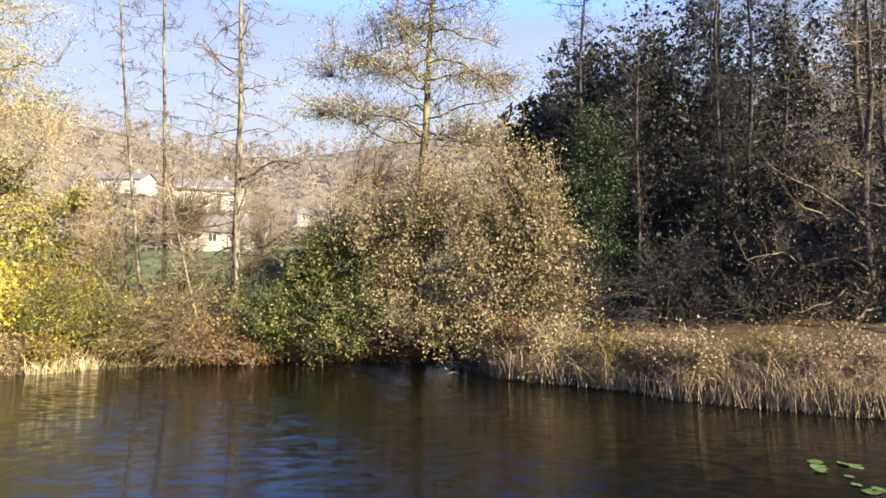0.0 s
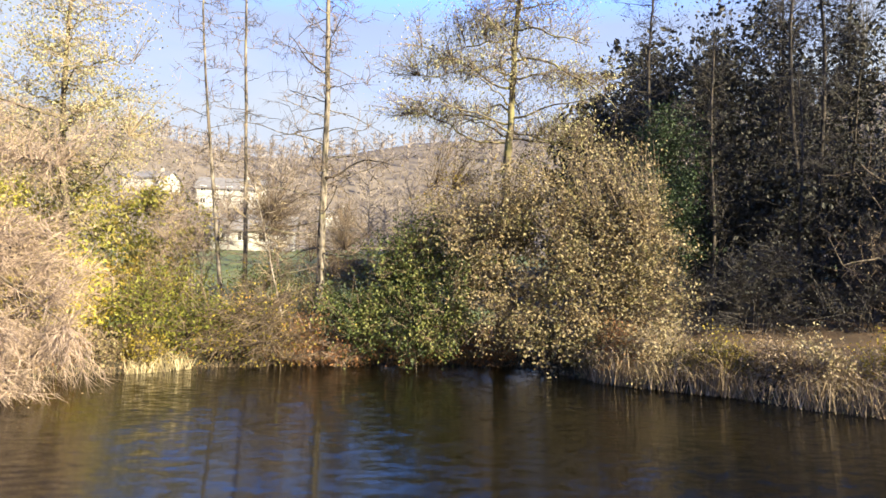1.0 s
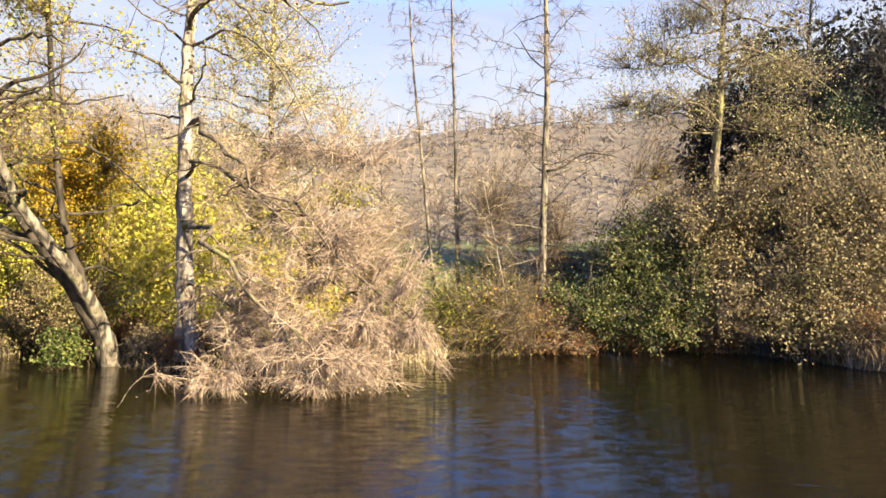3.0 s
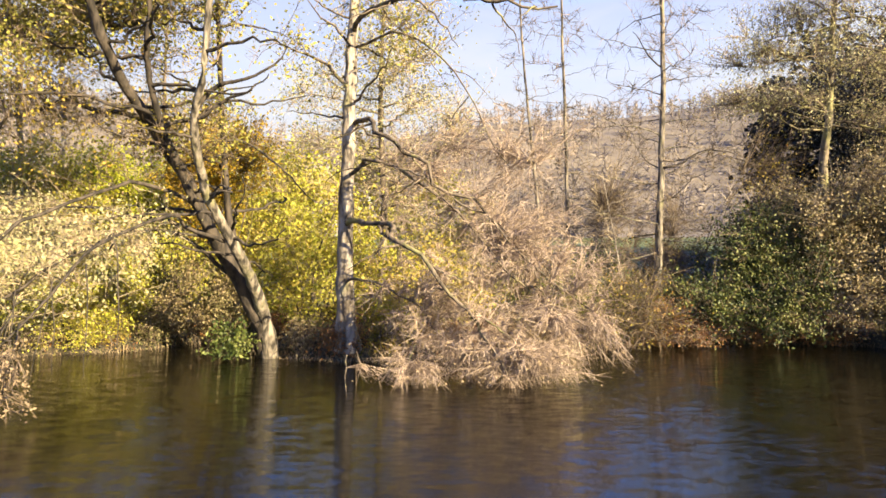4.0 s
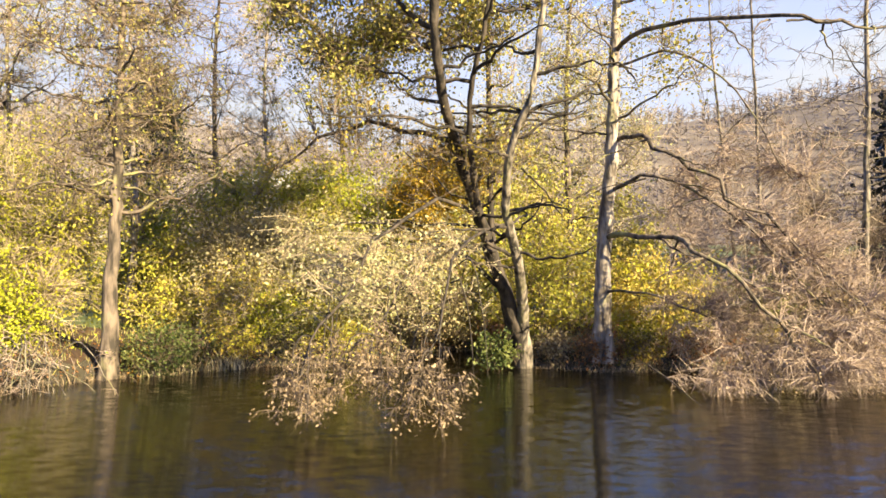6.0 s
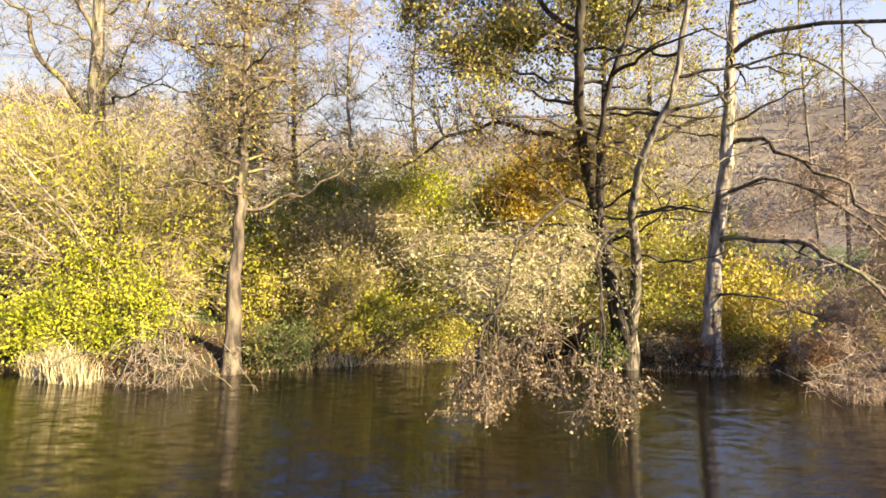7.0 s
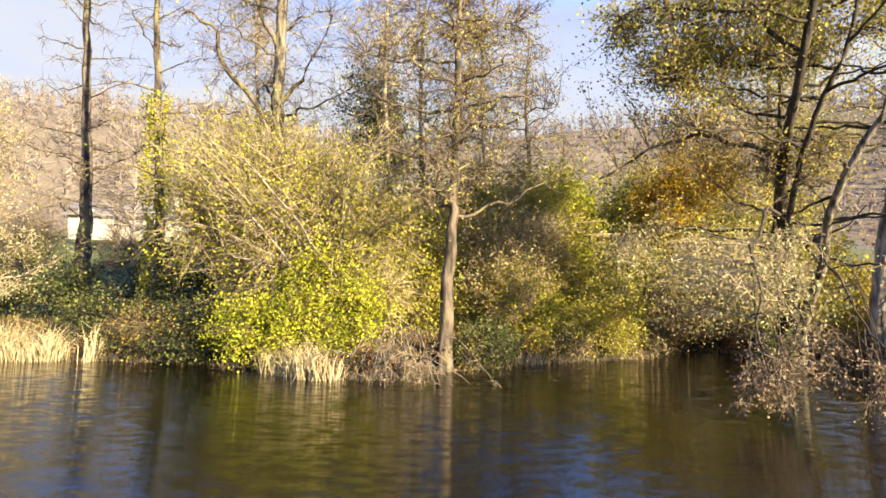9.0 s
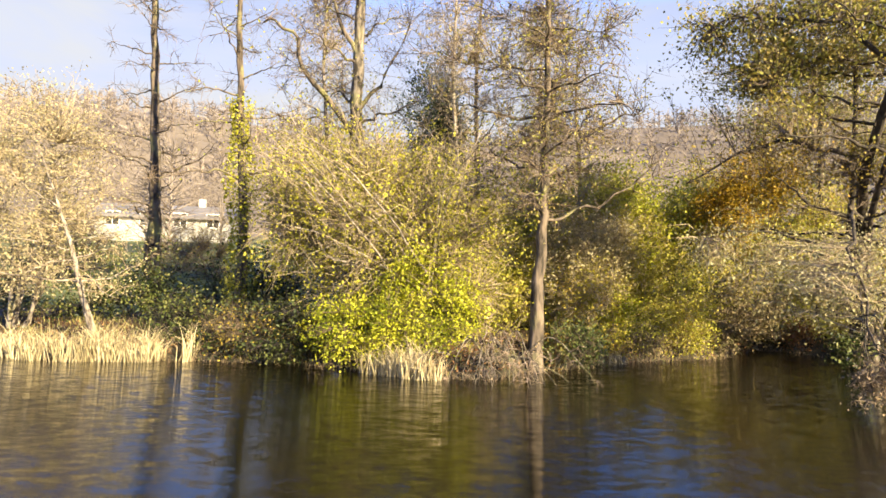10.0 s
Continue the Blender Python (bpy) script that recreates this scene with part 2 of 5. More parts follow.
def water_material():
    """Still dark water with short wind ripples, whose crests run along x; the slope is laid straight into the normal."""
    m, n, l, b = nodes_of("pond_water")
    b.inputs["Base Color"].default_value = (0.003, 0.0026, 0.0012, 1)
    b.inputs["Roughness"].default_value = 0.03
    b.inputs["IOR"].default_value = 1.45
    fine, broad = noise_node(n, l, 170.0, 2, (0.7, 1.0, 1)), noise_node(n, l, 5.0, 2, (0.7, 1.3, 1))
    both = n.new("ShaderNodeMix")
    both.data_type = "RGBA"
    both.inputs[0].default_value = 0.34
    l.new(fine.outputs["Color"], both.inputs[6])
    l.new(broad.outputs["Color"], both.inputs[7])
    gust = noise_node(n, l, 0.30, 3, (1.0, 0.5, 1))
    wind = n.new("ShaderNodeMapRange")
    wind.inputs["From Min"].default_value, wind.inputs["From Max"].default_value = 0.35, 0.65
    wind.inputs["To Min"].default_value, wind.inputs["To Max"].default_value = 0.5, 1.0
    l.new(gust.outputs["Fac"], wind.inputs["Value"])
    off = n.new("ShaderNodeVectorMath")
    off.operation = "SUBTRACT"
    off.inputs[1].default_value = (0.5, 0.5, 0.5)
    l.new(both.outputs[2], off.inputs[0])
    slope = n.new("ShaderNodeVectorMath")
    slope.operation = "MULTIPLY"
    slope.inputs[1].default_value = (0.10, 1.6, 0.0)
    l.new(off.outputs[0], slope.inputs[0])
    blown = n.new("ShaderNodeVectorMath")
    blown.operation = "SCALE"
    l.new(slope.outputs[0], blown.inputs[0])
    l.new(wind.outputs[0], blown.inputs["Scale"])
    up = n.new("ShaderNodeVectorMath")
    up.operation = "ADD"
    up.inputs[1].default_value = (0, 0, 1)
    l.new(blown.outputs[0], up.inputs[0])
    norm = n.new("ShaderNodeVectorMath")
    norm.operation = "NORMALIZE"
    l.new(up.outputs[0], norm.inputs[0])
    l.new(norm.outputs[0], b.inputs["Normal"])
    return m


M_WATER = water_material()
M_WALL = mottled("house_render", [(0.3, (0.36, 0.355, 0.35)), (0.7, (0.48, 0.475, 0.47))], 0.8, 20, bump=0.1)
M_ROOF = mottled("slate_roof", [(0.3, (0.10, 0.10, 0.12)), (0.7, (0.22, 0.21, 0.23))], 0.9, 12)
M_FRAME = mottled("window_frame", [(0.3, (0.7, 0.7, 0.7)), (0.7, (0.8, 0.8, 0.8))], 2, 20, 0.5, 0.05)
M_PANE = mottled("dark_window_glass", [(0.3, (0.02, 0.025, 0.03)), (0.7, (0.05, 0.055, 0.06))], 1, 3, 0.08, 0.0)
M_PAD = mottled("lily_pad", [(0.3, (0.05, 0.09, 0.022)), (0.6, (0.12, 0.18, 0.045)), (0.75, (0.20, 0.19, 0.06))], 3, 25, 0.35, 0.2, 0.004)

# ---------------------------------------------------------------- mesh helpers
rng = np.random.default_rng(7)


def mesh_of(name, verts, faces, mats, smooth=False, index=None):
    """A mesh from arrays: verts (n, 3) and a list of face arrays, each (m, k)."""
    me = bpy.data.meshes.new(name)
    verts = np.asarray(verts, np.float32)
    faces = [np.asarray(f, np.int32) for f in faces if len(f)]
    loops = np.concatenate([f.ravel() for f in faces])
    sizes = np.concatenate([np.full(len(f), f.shape[1], np.int32) for f in faces])
    me.vertices.add(len(verts))
    me.vertices.foreach_set("co", verts.ravel())
    me.loops.add(len(loops))
    me.loops.foreach_set("vertex_index", loops)
    me.polygons.add(len(sizes))
    me.polygons.foreach_set("loop_start", np.concatenate([[0], np.cumsum(sizes)[:-1]]).astype(np.int32))
    if index is not None:
        me.polygons.foreach_set("material_index", np.asarray(index, np.int32))
    me.polygons.foreach_set("use_smooth", np.full(len(sizes), smooth))
    for m in (mats if isinstance(mats, (list, tuple)) else [mats]):
        me.materials.append(m)
    me.update(calc_edges=True)
    return me


def part(name, data, parent=None, label=""):
    ob = new(name, data)
    ob.parent = parent
    return tagged(ob, label)


def thing(name, label, category, group="", kind="", at=(0, 0, 0)):
    ob = new(name)
    ob.location = at
    return tagged(ob, label, category, group, kind)


def unit(v):
    return v / np.maximum(np.linalg.norm(v, axis=-1, keepdims=True), 1e-9)


def tubes(P, R, sides):
    """Tubes round the polylines P (n, k, 3) with radii R (n, k)."""
    P, R = np.asarray(P, float), np.asarray(R, float)
    n, k, _ = P.shape
    t = np.empty_like(P)
    t[:, 1:-1] = P[:, 2:] - P[:, :-2]
    t[:, 0], t[:, -1] = P[:, 1] - P[:, 0], P[:, -1] - P[:, -2]
    t = unit(t)
    ref = np.where(np.abs(t[..., 2:3]) > 0.9, np.array([1.0, 0, 0]), np.array([0, 0, 1.0]))
    u = unit(np.cross(t, ref))
    w = np.cross(t, u)
    a = np.arange(sides) * 2 * np.pi / sides
    ring = P[:, :, None] + R[:, :, None, None] * (u[:, :, None] * np.cos(a)[:, None] + w[:, :, None] * np.sin(a)[:, None])
    base = (np.arange(n * k) * sides).reshape(n, k)[:, :-1, None]
    j = np.arange(sides)
    q = np.stack([base + j, base + (j + 1) % sides, base + sides + (j + 1) % sides, base + sides + j], -1)
    return ring.reshape(-1, 3), q.reshape(-1, 4)


def spikes(S, D, r):
    """Thin three-sided spikes from S along D."""
    n = len(S)
    u = unit(np.cross(D, rng.normal(size=(n, 3))))
    w = unit(np.cross(D, u))
    r = np.broadcast_to(r, (n,))[:, None]
    v = np.stack([S + u * r, S - 0.5 * u * r + 0.87 * w * r, S - 0.5 * u * r - 0.87 * w * r, S + D], 1)
    b = np.arange(n)[:, None] * 4
    f = np.concatenate([b + np.array([[0, 1, 3]]), b + np.array([[1, 2, 3]]), b + np.array([[2, 0, 3]])])
    return v.reshape(-1, 3), f


def leaves(C, size, flat=0.0):
    """Pointed leaves with a fold, at the points C, turned at random."""
    n = len(C)
    a = unit(rng.normal(size=(n, 3)) + np.array([0, 0, -0.25]))
    nrm = unit(rng.normal(size=(n, 3)) + np.array([0, 0, flat]))
    b = unit(np.cross(a, nrm))
    c = np.cross(a, b)
    s = (size * rng.uniform(0.6, 1.35, n))[:, None]
    v = np.stack([C - a * s * 0.5, C + b * s * 0.33 + c * s * 0.1, C + a * s * 0.55, C - b * s * 0.33 + c * s * 0.1], 1)
    f = np.arange(n)[:, None] * 4
    return v.reshape(-1, 3), np.concatenate([f + np.array([[0, 1, 2]]), f + np.array([[0, 2, 3]])])


def smooth_line(pts, k):
    """A Catmull-Rom curve through pts with k points."""
    p = np.asarray(pts, float)
    p = np.concatenate([[2 * p[0] - p[1]], p, [2 * p[-1] - p[-2]]])
    s = np.linspace(0, len(p) - 3 - 1e-6, k)
    i = s.astype(int)
    f = (s - i)[:, None]
    a, b, c, d = p[i], p[i + 1], p[i + 2], p[i + 3]
    return 0.5 * (2 * b + (c - a) * f + (2 * a - 5 * b + 4 * c - d) * f ** 2 + (3 * b - a - 3 * c + d) * f ** 3)


def stem_mesh(name, pts, r0, r1, mat, sides=10, flare=0.0, k=None, wob=0.0):
    k = k or max(6, len(pts) * 4)
    line = smooth_line(pts, k)
    s = np.linspace(0, 1, k)
    if wob:
        line[1:-1] += rng.normal(size=(k - 2, 3)) * wob
    rad = (r0 + (r1 - r0) * s ** 0.8) * (1 + rng.normal(size=k) * 0.04) + flare * np.exp(-s * 18)
    v, f = tubes(line[None], rad[None], sides)
    grain = 1 + 0.07 * np.sin(v[:, 0:1] * 41 + v[:, 2:3] * 7) * np.sin(v[:, 1:2] * 37 + 2 * v[:, 2:3])
    centre = np.repeat(line, sides, 0)
    v = centre + (v - centre) * grain
    return mesh_of(name, v, [f], mat, True), line


def lump(d, seed):
    """A smooth lumpy factor over directions d."""
    g = np.random.default_rng(seed)
    out = np.zeros(len(d))
    for s in (2.0, 3.5, 6.0, 9.0):
        out += np.sin(d @ (g.normal(size=3) * s) + g.uniform(0, 6.3)) / s ** 0.6
    return out


def cloud(n, *blobs, fill=0.45, rough=0.14):
    """n points in a union of lumpy ellipsoids (x, y, z, rx, ry, rz), most of them in the outer part."""
    b = np.array(blobs, float)
    w = (b[:, 3] * b[:, 4] * b[:, 5]) ** 0.7
    i = rng.choice(len(b), n, p=w / w.sum())
    d = unit(rng.normal(size=(n, 3)))
    r = rng.uniform(fill, 1.0, n) ** 0.7
    for j in range(len(b)):
        m = i == j
        r[m] *= 1 + rough * lump(d[m], 11 * j + len(blobs))
    p = b[i, :3] + d * r[:, None] * b[i, 3:]
    return p[p[:, 2] > 0.12]


def clothe(tree, skel, C, twig_mat, leaf_mat=None, per=18, size=0.06, spread=0.22, twig_r=0.010, twiglets=5, twiglet=0.4, sag=0.12, droop=0.0, twig_name="twig_spray", crown_name="crown", label=""):
    """Twigs that run from the skeleton to the points C, side twigs on them, and leaves round their ends."""
    skel = np.asarray(skel)
    n = len(C)
    near = np.empty(n, int)
    for a in range(0, n, 500):
        d = C[a:a + 500, None] - skel[None]
        dist = np.linalg.norm(d, axis=2)
        near[a:a + 500] = np.argmin(dist + 0.8 * np.maximum(0, -d[..., 2]) + 0.15 * rng.uniform(size=dist.shape) * dist, 1)
    S = skel[near]
    L = np.linalg.norm(C - S, axis=1)
    mid = (S + C) / 2 + rng.normal(size=(n, 3)) * 0.10 * L[:, None]
    mid[:, 2] += sag * L
    k = 3 if L.mean() < 1.1 else 4
    t = np.linspace(0, 1, k)[None, :, None]
    P = (1 - t) ** 2 * S[:, None] + 2 * t * (1 - t) * mid[:, None] + t ** 2 * C[:, None]
    P[:, 1:k - 1] += rng.normal(size=(n, k - 2, 3)) * 0.025 * L[:, None, None]
    r0 = twig_r * (0.6 + 0.35 * np.sqrt(np.maximum(L, 0.05)))
    R = r0[:, None] * np.linspace(1, 0.3, k)[None]
    V, F = tubes(P, R, 3)
    verts, quads, tris = [V], [F], []
    count = len(V)
    spots = [C]
    if twiglets:
        i = np.repeat(np.arange(n), twiglets)
        u = rng.uniform(0.25, 1.0, len(i)) * (k - 1.001)
        j = u.astype(int)
        f = (u - j)[:, None]
        A = P[i, j] * (1 - f) + P[i, j + 1] * f
        D = unit(unit(C - S)[i] * 0.8 + rng.normal(size=(len(i), 3)) * 0.75 + np.array([0, 0, -droop])) * (twiglet * rng.uniform(0.35, 1.2, len(i)))[:, None]
        v, f3 = spikes(A, D, twig_r * 0.62)
        verts.append(v)
        tris.append(f3 + count)
        spots.append(A + D * 0.6)
        spots.append(A + D)
    part(twig_name, mesh_of(twig_name, np.concatenate(verts), [np.concatenate(quads)] + tris, twig_mat), tree)["kind"] = "stuff"
    if leaf_mat and per:
        sp = np.concatenate(spots)
        base = sp[rng.integers(0, len(sp), int(n * per * 0.95))]
        pos = base + rng.normal(size=base.shape) * spread * np.array([1, 1, 0.75])
        pos = pos[pos[:, 2] > 0.03]
        v, f3 = leaves(pos, size * 1.28)
        part(crown_name, mesh_of(crown_name, v, [f3], leaf_mat), tree, label)


def side_limbs(line, n, lo, hi, length, rise=0.1, bend=0.15, radius=0.03, seedless_turn=2.4):
    """Side limbs off a trunk line: (points, radius) each."""
    out = []
    turn = rng.uniform(0, 6.28)
    for i in range(n):
        s = lo + (hi - lo) * (i + rng.uniform(0, 0.8)) / n
        x = s * (len(line) - 1)
        j = min(int(x), len(line) - 2)
        p = line[j] + (line[j + 1] - line[j]) * (x - j)
        turn += seedless_turn + rng.normal() * 0.5
        ln = length(s) * rng.uniform(0.6, 1.2)
        d = np.array([math.cos(turn), math.sin(turn), rise + rng.normal() * 0.12])
        q = [p]
        for _ in range(4):
            d = d + rng.normal(size=3) * 0.16 + np.array([0, 0, bend * 0.25])
            q.append(q[-1] + unit(d) * ln / 4)
        out.append((np.array(q), radius * (0.55 + 0.45 * ln / max(0.3, length(lo)))))
    return out


def add_limbs(tree, limbs, mat, sides=5, name="limb", joined=False):
    skel, VV, FF, c = [], [], [], 0
    for pts, r in limbs:
        pts = np.array(pts, float)
        k = max(7, len(pts) * 3)
        reach = np.linalg.norm(pts[-1] - pts[0])
        pts = smooth_line(pts, len(pts) * 2)
        crook = min(1.0, max(0.35, r / 0.05))
        pts[1:] += rng.normal(size=(len(pts) - 1, 3)) * (0.02 + 0.010 * reach) * crook
        line = smooth_line(pts, k)
        line[1:] += rng.normal(size=(k - 1, 3)) * 0.010 * crook + np.cumsum(rng.normal(size=(k - 1, 3)) * 0.014, 0) * crook
        skel.append(line[k // 4:])
        v, f = tubes(line[None], (r * np.linspace(1, 0.28, k))[None], sides)
        if joined:
            VV.append(v)
            FF.append(f + c)
            c += len(v)
        else:
            part(name, mesh_of(name, v, [f], mat, True), tree)
    if joined and VV:
        part(name + "s", mesh_of(name + "s", np.concatenate(VV), [np.concatenate(FF)], mat, True), tree)
    return np.concatenate(skel)


# ---------------------------------------------------------------- ground, water, hills
SHORE = np.array([(60, 6), (30, 9), (10, 11.5), (0.2, 14.2), (-2.6, 15.7), (-3.8, 17.4), (-6.2, 19.2), (-7.3, 21.8), (-9.5, 22.2), (-13.5, 22.0), (-16.2, 20.9),
                  (-17.4, 19.7), (-20.9, 18.5), (-23.0, 18.0), (-24.7, 18.9), (-25.3, 21.4), (-26.6, 22.0), (-27.7, 20.9), (-28.4, 19.5), (-29.3, 19.3), (-31.8, 18.0), (-34.2, 16.4), (-35.2, 15.1), (-37.0, 15.2),
                  (-38.8, 16.3), (-40.5, 16.9), (-43.0, 16.8), (-46.0, 16.4), (-48.0, 17.2), (-60, 16), (-90, 12)], float)


def shore_y(x):
    return np.interp(-np.asarray(x, float), -SHORE[:, 0], SHORE[:, 1])


def shore_distance(x, y):
    """Signed distance from the far shore: positive on land."""
    p = np.stack([x, y], -1)
    best = np.full(x.shape, 1e9)
    for a, b in zip(SHORE[:-1], SHORE[1:]):
        ab = b - a
        t = np.clip(((p - a) @ ab) / (ab @ ab), 0, 1)
        best = np.minimum(best, np.linalg.norm(p - (a + t[..., None] * ab), axis=-1))
    return np.where(y > shore_y(x), best, -best)


def bumps(x, y):
    return (np.sin(x * 1.7 + 0.6 * y) * np.cos(y * 1.3 - 0.4 * x) + 0.6 * np.sin(x * 3.9 - y * 2.1) * np.sin(y * 4.3 + x)) * 0.5


def ground_z(x, y):
    x, y = np.asarray(x, float), np.asarray(y, float)
    d = shore_distance(x, y) - 0.3                  # the plants hang over the bank's edge
    back = -14 - y                                  # the near bank, behind the camera
    d = np.where(y < 0, np.maximum(np.where(y < -2, back, -9), -9), d)
    land = 0.36 * (1 - np.exp(-np.maximum(d, 0) / 0.18)) + 0.10 * np.clip(d, 0, 38) + 0.06 * np.clip(d - 38, 0, 60) + 0.07 * bumps(x, y) * np.clip(d, 0, 1.5)
    far = np.clip((np.hypot(x + 20, y) - 105) / 150, 0, 1)
    crest = 45 + 3 * np.sin(x / 47.0) + 3 * np.sin(x / 19.0 + 1.3) + 6 * np.clip((x - 10) / 60, 0, 1)
    land = land + crest * (far * far * (3 - 2 * far))
    bed = np.maximum(-1.2, 0.35 * d)
    return np.where(d > 0, land, bed - 0.02)


def axis(parts):
    return np.unique(np.concatenate([np.arange(a, b, s) for a, b, s in parts]))


gx = axis([(-900, -300, 60), (-300, -90, 10), (-90, -54, 3), (-54, 14, 0.4), (14, 60, 3), (60, 300, 10), (300, 901, 60)])
gy = axis([(-600, -60, 60), (-60, -6, 4), (-6, 12, 2), (12, 32, 0.35), (32, 60, 2), (60, 320, 8), (320, 1001, 60)])
GX, GY = np.meshgrid(gx, gy)
GZ = ground_z(GX, GY)
nx, ny = len(gx), len(gy)
ii = (np.arange(ny - 1)[:, None] * nx + np.arange(nx - 1)[None]).ravel()
quads = np.stack([ii, ii + 1, ii + 1 + nx, ii + nx], 1)
cx, cy = (GX[:-1, :-1] + GX[1:, 1:]) / 2, (GY[:-1, :-1] + GY[1:, 1:]) / 2
cd = shore_distance(cx, cy) + 1.2 * bumps(cx * 0.6, cy * 0.6)
# mud colour also darkens the bank face, for shade under its edge
gi = np.where(shore_distance(cx, cy) < 0.75, 2, np.where(cd < np.where(cx > -6, 30, 5.0), 0, np.where(np.hypot(cx + 20, cy) > 105, 3, 1)))
gi = np.where(cy < 0, np.where(cy < -14, 1, 2), gi)
tagged(new("ground", mesh_of("ground", np.stack([GX, GY, GZ], -1).reshape(-1, 3), [quads], [G_LITTER, G_GRASS, G_MUD_SHADE, G_HILL], True, gi.ravel())),
       "grassy bank and meadow rising to wooded hills", "ground", kind="structure")
wx, wy = axis([(-120, 82, 4)]), axis([(-40, 6, 4), (6, 27, 1)])
WX, WY = np.meshgrid(wx, wy)
nx, ny = len(wx), len(wy)
ii = (np.arange(ny - 1)[:, None] * nx + np.arange(nx - 1)[None]).ravel()
tagged(new("water", mesh_of("water", np.stack([WX, WY, 0 * WX], -1).reshape(-1, 3), [np.stack([ii, ii + 1, ii + 1 + nx, ii + nx], 1)], M_WATER, True)), "dark rippled pond water reflecting sky and trees", "water", kind="structure")

# ---------------------------------------------------------------- kinds of plants
def gz(x, y):
    return float(ground_z(np.array([x]), np.array([y]))[0])


def rooted(pts):
    """The first point of a stem lowered a little into the ground."""
    p = [tuple(q) for q in pts]
    x, y, _ = p[0]
    return [(x, y, gz(x, y) - 0.12)] + p[1:]


def shrub(label, blobs, leaf, twig, n=900, per=22, size=0.06, stems=7, stem_r=0.035, bark=None, base=None, spread=0.2, twiglets=4, twiglet=0.4, fill=0.4, name="shrub", category="shrub", droop=0.0, rough=0.25, group="", twig_r=0.009):
    """A many-stemmed bush: stems from one stool, twigs on all sides, leaves."""
    b = np.array(blobs, float)
    bx, by = base if base else (b[0, 0], b[0, 1])
    ob = thing(name, label, category, group)
    z0 = gz(bx, by)
    C = cloud(n, *blobs, fill=fill, rough=rough)
    C = C[C[:, 2] > ground_z(C[:, 0], C[:, 1]) + 0.05]
    tips = C[rng.choice(len(C), stems, replace=False)]
    skel = []
    for tip in tips:
        a = np.array([bx, by, z0 - 0.1]) + rng.normal(size=3) * np.array([0.25, 0.2, 0])
        end = a + (tip - a) * 0.8
        m1, m2 = a + (end - a) * 0.35 + np.array([0, 0, 0.14]) * np.linalg.norm(end - a), a + (end - a) * 0.7 + np.array([0, 0, 0.12]) * np.linalg.norm(end - a)
        me, line = stem_mesh("stem", [a, m1 + rng.normal(size=3) * 0.1, m2 + rng.normal(size=3) * 0.1, end], stem_r * rng.uniform(0.6, 1.2), stem_r * 0.25, bark or M_BARK, 5, k=10)
        part("stem", me, ob)
        skel.append(line[2:])
    clothe(ob, np.concatenate(skel), C, twig, leaf, per, size, spread * 0.7, twig_r, twiglets, twiglet, droop=droop)
    return ob


def bare_tree(label, pts, r0, bark, twig, n_limbs=26, lo=0.25, hi=0.98, reach=2.0, rise=0.05, bend=0.1, limb_r=0.03, tips=6, twiglets=6, twiglet=0.45, leaf=None, per=0, size=0.06, name="tree", spread=0.25, category="tree", flare=0.06, group="", joined=False, extra=()):
    """A tree with one stem, side limbs all the way up and fine twigs; leaves if any are left."""
    ob = thing(name, label, category, group)
    me, line = stem_mesh("trunk", rooted(pts), r0, r0 * 0.22, bark, 10, flare, k=30, wob=r0 * 0.09)
    part("trunk", me, ob)
    limbs = side_limbs(line, n_limbs, lo, hi, lambda s: reach * (1.25 - 0.85 * s), rise, bend, limb_r)
    skel = add_limbs(ob, limbs, bark, 4, joined=joined)
    C = skel[rng.integers(0, len(skel), n_limbs * tips)] + rng.normal(size=(n_limbs * tips, 3)) * np.array([0.38, 0.38, 0.25])
    if extra:
        C = np.concatenate([C, cloud(520, *extra, fill=0.1, rough=0.25)])
    C = C[C[:, 2] > 0.5]
    clothe(ob, skel, C, twig, leaf, per, size, spread, 0.012, twiglets, twiglet, sag=0.05)
    return ob


def blades(name, label, xy, z, h, lean, width, mat, category, bend=0.3, kind="stuff"):
    """Upright stalks or blades, each a narrow bent strip."""
    n = len(xy)
    a = rng.uniform(0, 6.283, n)
    side = np.stack([np.cos(a), np.sin(a), 0 * a], 1)
    d = unit(np.stack([rng.normal(size=n) * lean, rng.normal(size=n) * lean, np.ones(n)], 1))
    b = np.stack([xy[:, 0], xy[:, 1], z], 1)
    hh = (h * rng.uniform(0.55, 1.15, n))[:, None]
    fall = np.stack([rng.normal(size=n), rng.normal(size=n), -np.abs(rng.normal(size=n)) * 0.5], 1) * bend * hh * 0.4
    w = (width * rng.uniform(0.6, 1.3, n))[:, None] * side
    m, t = b + d * hh * 0.55, b + d * hh + fall
    v = np.stack([b - w, b + w, m + w * 0.8, m - w * 0.8, t], 1).reshape(-1, 3)
    k = np.arange(n)[:, None] * 5
    ob = new(name, mesh_of(name, v, [k + np.array([[0, 1, 2, 3]]), k + np.array([[3, 2, 4]])], mat))
    return tagged(ob, label, category, kind=kind)


def along_shore(n, x0, x1, inland0, inland1):
    x = rng.uniform(x0, x1, n)
    y = shore_y(x) + rng.uniform(inland0, inland1, n)
    return np.stack([x, y], 1)


